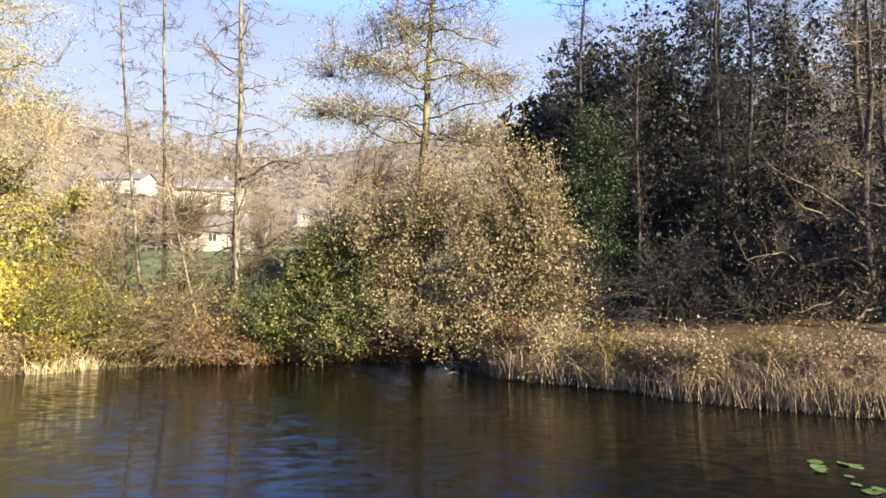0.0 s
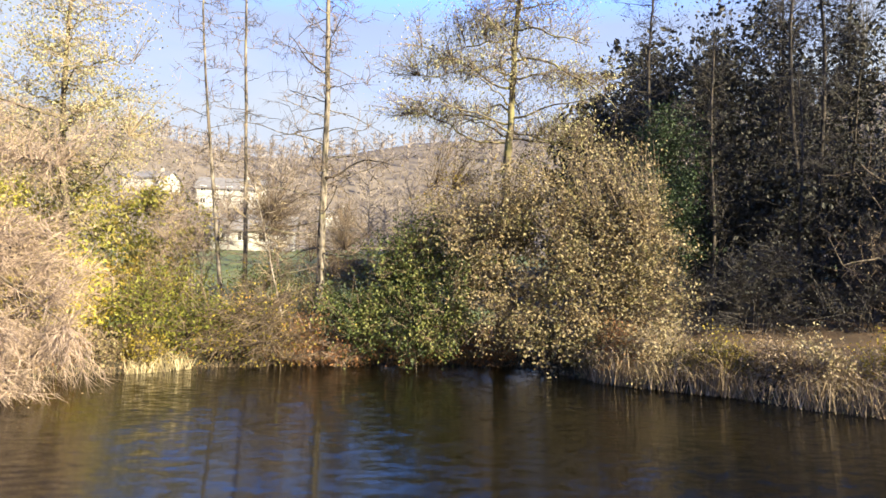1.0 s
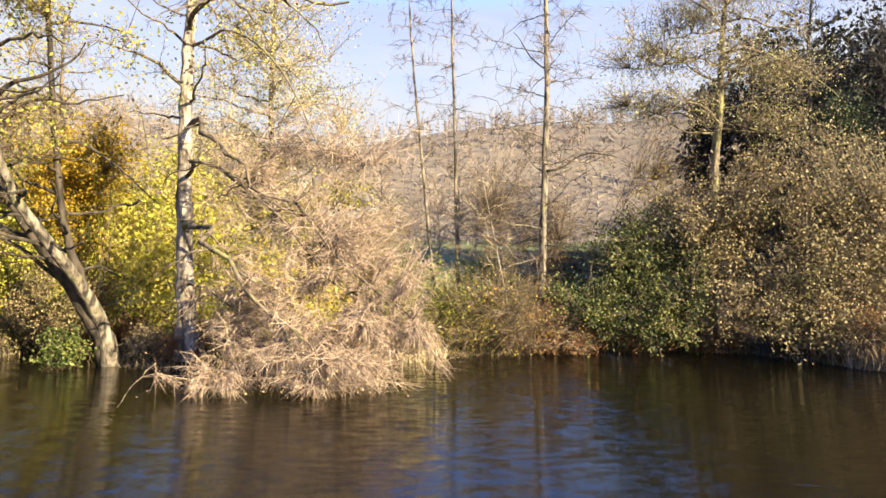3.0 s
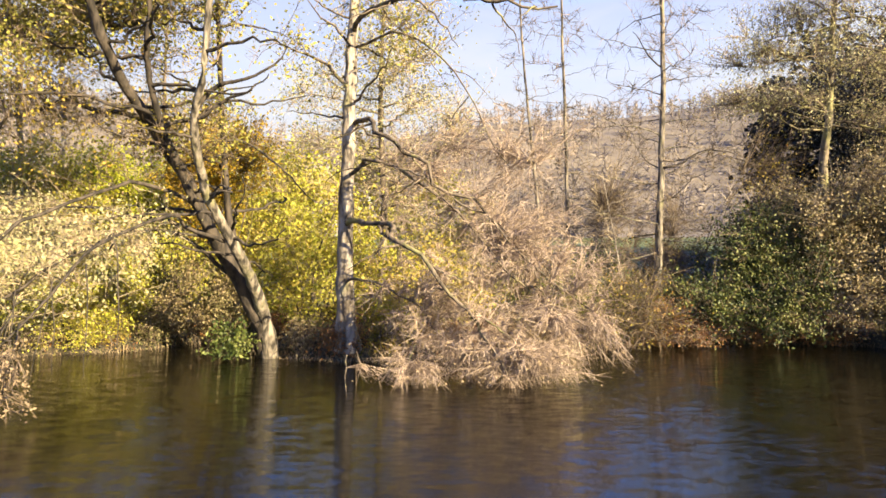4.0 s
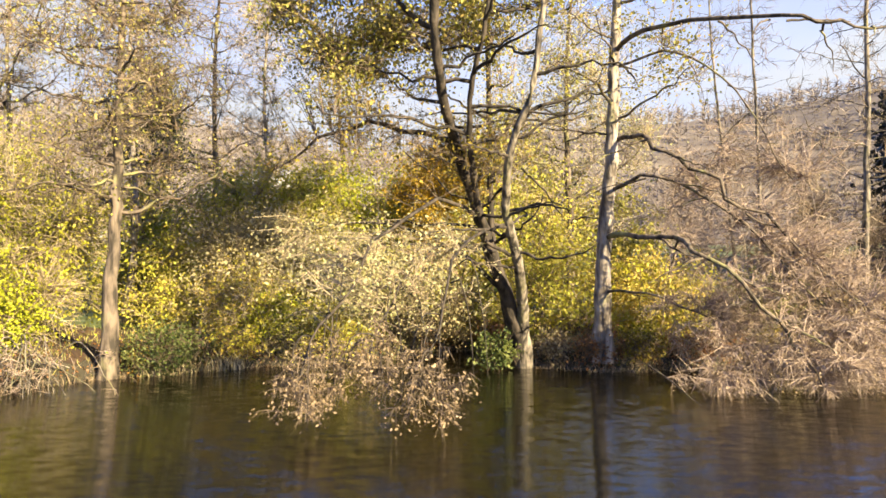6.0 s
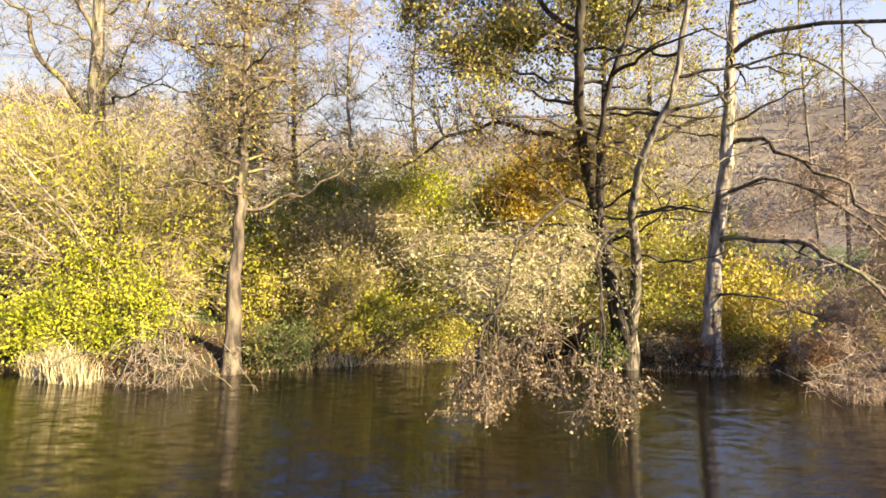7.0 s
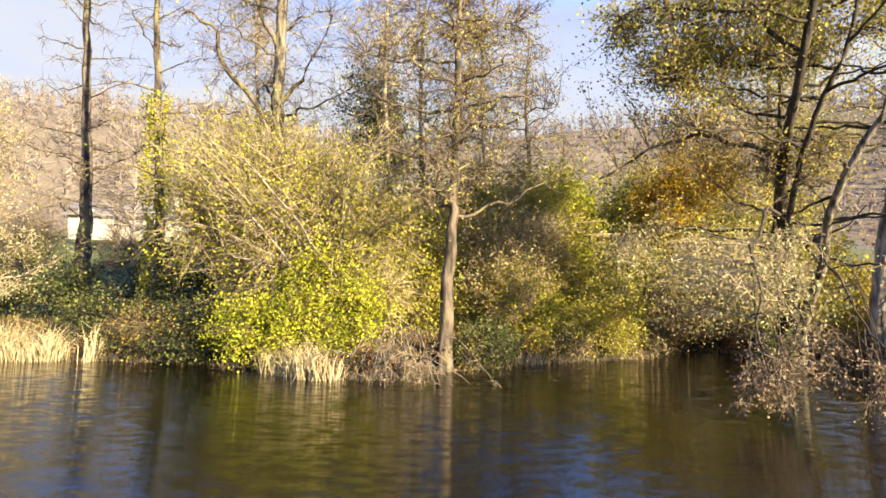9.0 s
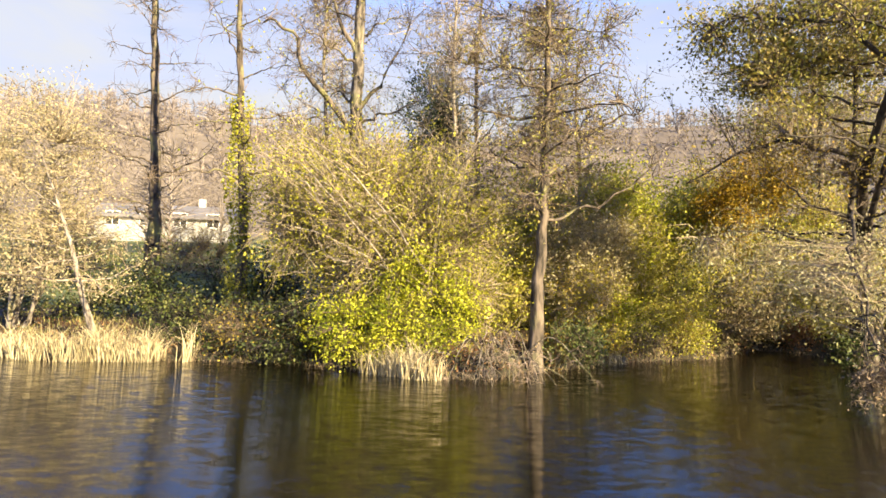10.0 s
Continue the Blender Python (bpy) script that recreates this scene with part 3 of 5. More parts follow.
# ---------------------------------------------------------------- far: hills, houses, distant trees
def wood(name, label, spots, heights, mat, per=46, thick=0.014):
    """Leafless trees far off: a stem and a broom of twigs each."""
    n = len(spots)
    top = spots + np.stack([0 * heights, 0 * heights, heights], 1)
    P = np.stack([spots - np.array([0, 0, 0.5]), (spots + top) / 2 + rng.normal(size=(n, 3)) * 0.15, top], 1)
    top = spots + (top - spots) * 0.8
    R = heights[:, None] * np.array([[0.010, 0.006, 0.001]])
    V, F = tubes(P, R, 4)
    i = np.repeat(np.arange(n), per)
    u = rng.uniform(0.05, 0.80, len(i))
    S = spots[i] + (top - spots)[i] * (u / 0.8)[:, None]
    D = unit(np.stack([rng.normal(size=len(i)), rng.normal(size=len(i)), rng.uniform(-0.1, 1.3, len(i))], 1)) * (heights[i] * (0.24 + 0.24 * (1 - u)) * rng.uniform(0.5, 1.3, len(i)))[:, None]
    v, f = spikes(S, D, heights[i] * thick)
    return tagged(new(name, mesh_of(name, np.concatenate([V, v]), [F, f + len(V)], mat)), label, "woods", kind="stuff")


def scatter(n, x0, x1, y0, y1):
    x, y = rng.uniform(x0, x1, n), rng.uniform(y0, y1, n)
    return np.stack([x, y, ground_z(x, y)], 1)


sp = scatter(2700, -240, 150, 105, 240)
sp = sp[np.hypot(sp[:, 0] + 20, sp[:, 1]) > 118]
for hx, hy in [(-49, 150), (-70, 158), (-25, 152)]:      # the gardens in front of the houses are open
    sp = sp[(np.abs(sp[:, 0] - hx + 0.2 * (hy - sp[:, 1])) > 7) | (sp[:, 1] > hy + 6) | (sp[:, 1] < hy - 8)]
wood("hill_woods", "leafless pinkish-brown woods covering the far hills", sp, rng.uniform(4.5, 8.5, len(sp)), T_FAR, 12, 0.021)
sp = np.concatenate([scatter(60, -95, -42, 72, 112), scatter(80, -42, 10, 78, 112), scatter(14, -60, -30, 40, 56), scatter(8, -22, -8, 44, 60), scatter(12, -46, -36, 64, 84)])
wood("meadow_edge_woods", "bare brown trees beyond the meadow", sp, rng.uniform(5, 9, len(sp)), T_FAR, 100, 0.005)


def box(name, lo, hi, mat, parent, label=""):
    x0, y0, z0 = lo
    x1, y1, z1 = hi
    v = [(x0, y0, z0), (x1, y0, z0), (x1, y1, z0), (x0, y1, z0), (x0, y0, z1), (x1, y0, z1), (x1, y1, z1), (x0, y1, z1)]
    f = np.array([(0, 3, 2, 1), (4, 5, 6, 7), (0, 1, 5, 4), (1, 2, 6, 5), (2, 3, 7, 6), (3, 0, 4, 7)])
    return part(name, mesh_of(name, v, [f], mat), parent, label)


def house(x, y, w, d, eaves, ridge, turn, label, floors=1):
    """A rendered house with a gabled slate roof, windows in frames, a door and a chimney."""
    ob = thing("house", label, "house")
    z = gz(x, y) - 0.6
    eaves, ridge = eaves + 0.6, ridge + 0.6
    v = [(-w / 2, -d / 2, 0), (w / 2, -d / 2, 0), (w / 2, d / 2, 0), (-w / 2, d / 2, 0), (-w / 2, -d / 2, eaves), (w / 2, -d / 2, eaves), (w / 2, d / 2, eaves), (-w / 2, d / 2, eaves), (-w / 2, 0, ridge - 0.2), (w / 2, 0, ridge - 0.2)]
    part("wall", mesh_of("wall", v, [np.array([(0, 1, 5, 4), (2, 3, 7, 6), (4, 5, 9, 8), (6, 7, 8, 9)]), np.array([(1, 2, 6, 9, 5)]), np.array([(3, 0, 4, 8, 7)])], M_WALL), ob)
    o, th = 0.5, 0.22
    s = (ridge - eaves) / (d / 2)
    rv = []
    for x1 in (-w / 2 - o, w / 2 + o):
        rv += [(x1, -d / 2 - o, eaves - o * s), (x1, 0, ridge), (x1, d / 2 + o, eaves - o * s), (x1, -d / 2 - o, eaves - o * s + th), (x1, 0, ridge + th), (x1, d / 2 + o, eaves - o * s + th)]
    roof = part("roof", mesh_of("roof", rv, [np.array([(3, 9, 10, 4), (4, 10, 11, 5), (0, 1, 7, 6), (1, 2, 8, 7), (0, 6, 9, 3), (2, 5, 11, 8), (0, 3, 4, 1), (1, 4, 5, 2), (6, 7, 10, 9), (7, 8, 11, 10)])], M_ROOF), ob, "grey slate roof")
    box("chimney", (w * 0.22, -0.3, ridge - 0.5), (w * 0.22 + 0.6, 0.3, ridge + 0.9), M_WALL, roof)
    n = max(2, int(w / 2.6))
    for fl in range(floors):
        zz = 0.6 + 1.0 + fl * 2.7
        for i in range(n):
            xx = -w / 2 + w * (i + 0.5) / n
            wi = box("window", (xx - 0.6, -d / 2 - 0.05, zz), (xx + 0.6, -d / 2 + 0.06, zz + 1.3), M_FRAME, ob)
            box("pane", (xx - 0.5, -d / 2 - 0.06, zz + 0.1), (xx - 0.04, -d / 2 - 0.045, zz + 1.2), M_PANE, wi)
            box("pane", (xx + 0.04, -d / 2 - 0.06, zz + 0.1), (xx + 0.5, -d / 2 - 0.045, zz + 1.2), M_PANE, wi)
    ob.matrix_world = pose(x, y, z, 0, 0, turn)
    return ob


house(-30.8, 92, 10.5, 7, 2.6, 4.6, 6, "low white house with a grey slate roof beyond the meadow")
house(-62.5, 60, 11, 7, 1.9, 3.0, 14, "white house with a grey roof behind bare trees")
house(-49, 150, 14, 8, 4.6, 7.2, 4, "long white house at the foot of the hill", 2)
house(-70, 158, 10, 8, 2.8, 4.6, -8, "low white house at the foot of the hill")
house(-25, 140, 7, 6, 2.2, 3.4, 15, "small white house at the foot of the hill")

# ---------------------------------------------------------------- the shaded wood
# the wood's shade is put into its bark, twig and leaf colours
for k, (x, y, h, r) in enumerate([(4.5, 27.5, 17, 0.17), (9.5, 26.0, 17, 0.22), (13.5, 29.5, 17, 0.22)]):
    bare_tree("tall bare tree in a shaded wood, shade in its bark colour", [(x, y, 0), (x + 0.1, y, h * 0.35), (x - 0.15, y + 0.1, h * 0.7), (x + 0.1, y, h)], r, M_DARK_SHADE, T_DARK_SHADE, 44, 0.06, 0.98, 3.0, 0.3, 0.25, 0.035, 9, 7, 0.65, L_WOOD_SHADE, 4, 0.06, group="trees of the shaded wood")
wood_tree = bpy.data.objects["tree"]
for x, y, s, a in [(-0.6, 29.5, 0.95, 30), (3.4, 25.6, 0.6, 200), (6.6, 29.0, 1.0, 160), (7.4, 33.0, 1.1, 240), (11.5, 33.5, 1.1, 20), (0.8, 27.0, 0.72, 300), (16.5, 32.0, 1.05, 80), (14.0, 24.5, 1.0, 60)]:
    c = copy_thing(wood_tree, pose(x, y, gz(x, y), 0, 0, a) @ Matrix.Scale(s, 4) @ pose(-4.5, -27.5, -gz(4.5, 27.5)))
# dark backing trees, added so no lit hill shows through the wood
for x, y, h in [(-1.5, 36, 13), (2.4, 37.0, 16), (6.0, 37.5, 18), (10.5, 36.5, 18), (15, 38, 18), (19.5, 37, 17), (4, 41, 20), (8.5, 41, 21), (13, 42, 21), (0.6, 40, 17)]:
    shrub("tall conifer added as dark backing for the shaded wood", [(x, y, h * 0.62, 2.3, 1.8, h * 0.36), (x, y, h * 0.28, 2.8, 2.0, h * 0.24)], L_WOOD_SHADE, T_DARK_SHADE, 160, 20, 0.32, 4, 0.1, M_DARK_SHADE, None, 0.4, 2, name="conifer", category="tree", group="conifers behind the wood")
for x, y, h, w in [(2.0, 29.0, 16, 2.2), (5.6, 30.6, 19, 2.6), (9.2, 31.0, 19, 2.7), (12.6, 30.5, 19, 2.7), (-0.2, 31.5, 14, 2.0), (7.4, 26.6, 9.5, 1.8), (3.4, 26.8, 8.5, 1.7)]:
    shrub("dark dense-twigged tree in a shaded wood, shade in its colours", [(x, y, h * 0.66, w, 1.5, h * 0.36), (x + 0.3, y, h * 0.3, w * 0.9, 1.5, h * 0.26)], L_WOOD_SHADE, T_DARK_SHADE, 420, 13, 0.15, 6, 0.09, M_DARK_SHADE, None, 0.35, 6, 0.7, 0.1, "dense_tree", "tree", rough=0.3, group="dense trees of the shaded wood")
shrub("dark green evergreen among bare trees", [(-0.9, 27.2, 7.4, 1.5, 1.3, 2.6), (-0.7, 27.4, 4.6, 1.7, 1.4, 2.4)], L_CONIF, T_DARK_SHADE, 560, 26, 0.08, 5, 0.07, M_DARK_SHADE, (-0.8, 27.3), 0.22, name="evergreen_tree", category="tree")
shrub("dark blue-green evergreen in a shaded wood, shade in its colours", [(2.6, 33.0, 11.0, 2.4, 1.6, 3.2), (0.2, 34.0, 10.5, 2.0, 1.6, 3.4)], L_WOOD_SHADE, T_DARK_SHADE, 520, 24, 0.11, 5, 0.09, M_DARK_SHADE, (1.6, 33.4), 0.3, name="evergreen_tree", category="tree")
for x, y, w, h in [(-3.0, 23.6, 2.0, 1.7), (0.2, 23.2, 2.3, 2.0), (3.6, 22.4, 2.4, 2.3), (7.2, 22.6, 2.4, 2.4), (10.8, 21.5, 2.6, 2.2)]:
    shrub("dark leafless brushwood under a shaded wood, shade in its colours", [(x, y, h * 0.75, w, 1.4, h), (x + 0.6, y + 0.6, h * 1.5, w * 0.8, 1.2, h * 0.8)], L_WOOD_SHADE, T_DARK_SHADE, 480, 7, 0.06, 9, 0.03, M_DARK_SHADE, None, 0.25, 7, 0.6, 0.2, name="brushwood", category="brushwood", group="brushwood of the shaded wood")
ob = thing("leaning_alder", "wide bare alder with pale lit limbs over reeds", "tree")
me, line = stem_mesh("trunk", rooted([(7.0, 22.6, 0), (6.9, 22.5, 2.5), (6.6, 22.4, 5.5), (6.9, 22.4, 9), (6.7, 22.3, 13)]), 0.22, 0.06, M_DARK_SHADE, 10, 0.1, 30, 0.02)
part("trunk", me, ob)
lm = side_limbs(line, 22, 0.12, 0.95, lambda s: 3.6 * (1.2 - 0.7 * s), 0.1, 0.1, 0.06)
lm += [(np.array([(6.9, 22.5, 2.9), (5.6, 22.1, 3.4), (4.2, 21.8, 3.1), (3.0, 21.5, 3.5), (1.9, 21.4, 3.2)]), 0.06), (np.array([(6.9, 22.5, 2.2), (5.8, 21.9, 2.5), (4.6, 21.5, 1.9), (3.6, 21.2, 1.6)]), 0.05), (np.array([(6.8, 22.4, 4.2), (5.4, 22.0, 5.2), (4.0, 21.8, 5.6), (2.8, 21.8, 6.4)]), 0.06)]
sk = add_limbs(ob, lm, M_BARK)
C = sk[rng.integers(0, len(sk), 820)] + rng.normal(size=(820, 3)) * 0.46
clothe(ob, sk, C, T_BROWN, L_BROWN, 3, 0.055, 0.3, 0.009, 7, 0.5)
# an unseen grove past the pond's end, added so its shade falls on the wood
for x, y, s, a in [(14, 18, 1.15, 10)]:
    copy_thing(wood_tree, pose(x, y, gz(x, y), 0, 0, a) @ Matrix.Scale(s, 4) @ pose(-4.5, -27.5, -gz(4.5, 27.5)))

for x, y in [(19.5, 21.5), (20.5, 17.0), (15.6, 23.0), (13.5, 19.5), (16.0, 13.6), (17.5, 17.5), (21.5, 12.0), (25.0, 11.0), (25.0, 15.5)]:
    shrub("unseen broad evergreen added to shade the wood", [(x, y, 7.5, 2.4, 2.2, 4.5), (x, y, 3.5, 2.6, 2.4, 3.2)], L_CONIF, T_DARK_SHADE, 80, 16, 0.36, 5, 0.1, M_DARK_SHADE, None, 0.4, 1, name="evergreen_tree", category="tree", group="evergreens at the pond's end")

# ---------------------------------------------------------------- the cove
shrub("big rounded shrub with tan and yellow autumn leaves", [(-6.0, 20.7, 5.2, 1.9, 1.6, 1.7), (-7.8, 21.0, 4.6, 1.6, 1.5, 1.5), (-4.9, 20.2, 3.6, 1.5, 1.4, 1.5), (-9.4, 21.4, 3.8, 1.3, 1.2, 1.6), (-4.4, 19.8, 1.9, 1.4, 1.2, 1.5), (-6.4, 20.2, 2.4, 1.8, 1.5, 1.6), (-8.4, 20.9, 2.0, 1.7, 1.3, 1.6), (-6.6, 19.9, 1.0, 1.6, 1.0, 0.9)], L_TAN, T_BROWN, 1700, 26, 0.064, 14, 0.06, M_BARK, (-6.6, 21.6), 0.17, 5, 0.45, 0.4, "autumn_shrub", rough=0.28)
for x, y, r, leaf in [(-1.6, 17.6, 0.7, L_TAN), (0.6, 17.4, 0.8, L_BROWN), (2.6, 17.8, 0.8, L_TAN), (-2.8, 17.2, 0.6, L_BROWN), (-3.6, 17.9, 0.8, L_OLIVE), (-2.2, 16.4, 0.6, L_TAN), (-0.6, 16.4, 0.7, L_OLIVE), (1.6, 16.0, 0.7, L_BROWN), (-5.4, 19.3, 0.8, L_RUST), (-0.2, 15.4, 0.5, L_BROWN), (2.8, 15.4, 0.7, L_TAN)]:
    shrub("dry brown scrub growing through the reeds", [(x, y, 0.75, r, 0.6, 0.7)], leaf, T_BROWN, 115, 13, 0.05, 6, 0.014, M_BARK, None, 0.15, 6, 0.4, 0.1, "reed_scrub", "scrub", group="scrub in the reeds", rough=0.4)
shrub("tan scrubby bush among the reeds", [(-4.9, 18.9, 0.8, 1.0, 0.7, 0.9), (-3.4, 18.2, 0.6, 0.9, 0.6, 0.7)], L_TAN, T_PALE, 300, 20, 0.05, 8, 0.02, M_BARK, (-4.4, 19.0), 0.16, name="scrub_bush", category="bush")
shrub("brown leafless bush beside a tall alder", [(-11.4, 24.3, 2.5, 2.0, 1.2, 1.6), (-13.4, 23.6, 2.0, 1.6, 1.0, 1.5), (-9.2, 23.8, 5.2, 1.4, 1.0, 2.2)], L_OLIVE, T_BROWN, 760, 5, 0.05, 10, 0.03, M_BARK, (-12.0, 24.2), 0.25, 8, 0.6, 0.15, "bare_bush", "bush")
shrub("olive bush behind slender alders", [(-15.2, 23.4, 1.7, 1.6, 0.9, 1.4)], L_GREEN, T_BROWN, 320, 18, 0.055, 8, 0.03, M_BARK, None, 0.2, name="olive_bush", category="bush")
shrub("green leafy bush hanging over the water", [(-11.4, 21.7, 2.0, 1.6, 1.1, 1.4), (-9.9, 21.4, 1.7, 1.3, 1.1, 1.2), (-12.6, 21.6, 1.3, 1.2, 0.9, 1.0), (-10.8, 22.3, 3.1, 1.2, 1.0, 1.1), (-9.0, 21.7, 2.6, 1.2, 0.9, 1.0), (-10.6, 20.9, 0.7, 1.6, 0.6, 0.5)], L_MIXED, T_BROWN, 1150, 24, 0.066, 11, 0.04, M_BARK, (-11.0, 22.8), 0.16, rough=0.45, name="leafy_bush", category="bush")
shrub("dry reddish brush at the water's edge", [(-13.7, 21.6, 0.75, 1.0, 0.6, 0.75), (-12.9, 21.5, 0.4, 0.8, 0.5, 0.4)], L_RUST, T_PINK, 420, 12, 0.05, 8, 0.012, M_BARK, (-13.7, 22.2), 0.12, 8, 0.4, 0.1, "dry_brush", "brush")
shrub("rust-brown brush along the bank", [(-8.6, 22.1, 0.5, 1.3, 0.6, 0.5), (-11.2, 21.9, 0.45, 1.6, 0.4, 0.4), (-14.4, 21.7, 0.45, 1.2, 0.4, 0.4)], L_RUST, T_BROWN, 420, 16, 0.05, 6, 0.015, M_BARK, (-8.6, 22.6), 0.15, name="dry_brush", category="brush")
shrub("low yellow-green shrub on the bank", [(-17.6, 21.0, 1.5, 1.3, 1.0, 1.2), (-16.4, 21.4, 1.1, 1.0, 0.8, 0.9), (-15.2, 21.6, 0.8, 0.9, 0.6, 0.7)], L_MOSS, T_BROWN, 520, 17, 0.055, 7, 0.03, M_BARK, (-17.3, 21.2), 0.2, rough=0.4)
shrub("leafless grey-pink brushwood leaning over the bank", [(-15.2, 21.2, 1.4, 1.7, 0.7, 0.8), (-14.6, 20.9, 0.7, 1.6, 0.6, 0.5), (-16.2, 21.0, 0.9, 1.0, 0.6, 0.6)], L_OLIVE, T_BROWN, 260, 6, 0.05, 12, 0.02, M_PALE, (-15.4, 21.9), 0.25, 7, 0.9, 0.15, "brushwood", "brushwood", rough=0.5, twig_r=0.012)
shrub("low olive bush behind the cove", [(-19.8, 25.0, 2.0, 2.2, 1.3, 1.3), (-22.5, 27, 1.8, 2.0, 1.3, 1.2)], L_OLIVE, T_BROWN, 420, 14, 0.07, 8, 0.03, M_BARK, None, 0.25, name="olive_bush", category="bush")
shrub("tall thin leafless bush between slender alders", [(-15.0, 22.9, 3.9, 1.9, 1.0, 3.0), (-13.0, 23.4, 3.2, 1.2, 0.9, 2.4)], None, T_BROWN, 460, 0, 0.05, 14, 0.022, M_BARK, (-14.6, 22.9), 0.2, 10, 0.6, 0.1, "bare_bush", "bush", rough=0.35)
shrub("leafless pinkish bush behind the point", [(-18.0, 24.6, 3.4, 2.2, 1.0, 2.8)], None, T_PINK, 240, 0, 0.05, 12, 0.022, M_BARK, None, 0.2, 9, 0.65, 0.1, "bare_bush", "bush", rough=0.35)
bare_tree("tall straight bare alder with short level twigs", [(-13.6, 22.8, 0), (-13.55, 22.6, 3.5), (-13.52, 22.5, 7.4), (-13.56, 22.4, 11), (-13.5, 22.4, 15.5)], 0.15, M_GREY, T_BROWN, 46, 0.2, 0.98, 2.9, 0.06, 0.03, 0.024, 7, 7, 0.5, name="bare_alder")
alder = bpy.data.objects["bare_alder"]
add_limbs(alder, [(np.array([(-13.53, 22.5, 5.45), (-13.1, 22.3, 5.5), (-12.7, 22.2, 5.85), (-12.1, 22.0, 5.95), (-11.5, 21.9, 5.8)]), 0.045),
                  (np.array([(-13.53, 22.5, 8.6), (-14.2, 22.2, 9.0), (-14.6, 22.1, 9.6)]), 0.03)], M_DARK_SHADE, 6)
bare_tree("slender bare alder with thin twigs", [(-16.05, 24, 0), (-16.2, 24, 5.9), (-16.4, 24, 11), (-16.5, 24, 14)], 0.085, M_GREY, T_BROWN, 34, 0.2, 0.98, 1.6, 0.1, 0.05, 0.015, 5, 6, 0.4, name="bare_alder")
bare_tree("slender bare alder beside its twin", [(-16.7, 24.1, 0), (-17.3, 24.1, 6), (-17.75, 24.1, 10.5), (-17.8, 24.1, 13.5)], 0.075, M_GREY, T_BROWN, 28, 0.25, 0.98, 1.5, 0.1, 0.05, 0.014, 5, 6, 0.4, name="bare_alder")
bare_tree("thin leaning bare sapling", [(-14.4, 22.6, 0), (-14.9, 22.4, 2.5), (-15.5, 22.2, 5.2)], 0.04, M_PALE, T_PALE, 12, 0.25, 0.98, 1.0, 0.3, 0.12, 0.012, 4, 5, 0.4, name="bare_sapling")
bare_tree("tall tree with yellow lichen and sparse pale leaves", [(-7.95, 23.4, 0), (-7.9, 23.2, 5.4), (-7.85, 23.0, 7.7), (-7.68, 22.9, 11.3), (-7.5, 22.8, 15.5)], 0.20, M_LICH, T_BROWN, 40, 0.40, 0.98, 4.6, 0.04, -0.05, 0.045, 12, 7, 0.6, L_CREAM, 15, 0.055, "lichened_tree", 0.18, extra=[(-9.9, 22.9, 9.3, 2.6, 1.5, 0.5), (-10.3, 22.9, 7.8, 2.3, 1.4, 0.4), (-5.9, 22.9, 8.9, 1.9, 1.4, 0.5), (-8.4, 22.9, 10.8, 3.0, 1.6, 0.6), (-6.4, 22.9, 7.4, 1.5, 1.3, 0.4)])

# ---------------------------------------------------------------- the point: leaning trunk, drooping limbs
ob = thing("pale_trunk_tree", "pale-barked tree on the point with drooping bare limbs", "tree")
me, line = stem_mesh("trunk", rooted([(-22.80, 18.7, 0), (-22.84, 18.5, 1.6), (-22.84, 18.3, 3.2), (-22.76, 18.0, 5.0), (-22.72, 17.9, 7.0), (-22.62, 17.9, 9), (-22.5, 17.8, 13)]), 0.25, 0.09, M_PALE, 14, 0.14, 40, 0.012)
part("trunk", me, ob)
lm = [(np.array([(-22.8, 18.2, 3.3), (-22.2, 17.4, 3.35), (-21.7, 16.4, 3.1), (-21.24, 15.7, 2.75), (-20.5, 15.4, 2.0), (-19.8, 15.3, 1.2), (-19.2, 15.3, 0.35)]), 0.075),
      (np.array([(-22.72, 18.0, 5.6), (-22.3, 17.5, 5.65), (-21.8, 16.8, 5.2), (-21.2, 16.4, 4.5), (-20.2, 16.2, 3.6), (-18.8, 16.1, 2.4), (-17.5, 16.0, 1.2)]), 0.065),
      (np.array([(-22.7, 17.9, 7.4), (-21.6, 17.2, 7.6), (-20.6, 16.8, 6.8), (-19.8, 16.6, 5.6), (-19.2, 16.5, 4.4)]), 0.035),
      (np.array([(-22.66, 17.9, 7.8), (-22.2, 17.1, 8.0), (-21.3, 15.8, 7.7), (-20.46, 14.7, 7.3), (-19.6, 14.2, 7.0), (-18.7, 14.0, 6.9)]), 0.065),
      (np.array([(-22.84, 18.4, 1.9), (-22.2, 17.5, 2.0), (-21.2, 16.5, 1.5), (-20.4, 15.8, 0.7)]), 0.04),
      (np.array([(-22.8, 18.1, 4.4), (-22.0, 17.0, 4.6), (-20.8, 16.4, 3.9), (-19.4, 16.2, 2.6), (-18.0, 16.2, 1.2)]), 0.05),
      (np.array([(-22.5, 16.0, 0.5), (-22.4, 14.9, 0.32), (-22.3, 13.9, 0.12)]), 0.02),
      (np.array([(-22.7, 17.9, 6.4), (-23.4, 17.4, 7.0), (-24.3, 17.0, 7.2)]), 0.05),
      (np.array([(-22.7, 17.9, 9.5), (-23.8, 17.4, 10.2), (-24.9, 17.0, 10.6)]), 0.05)]
for pts, r in lm[:6]:
    lm += side_limbs(smooth_line(pts, 14), 7, 0.2, 0.95, lambda s: 1.7 - 0.7 * s, -0.25, -0.5, r * 0.42)
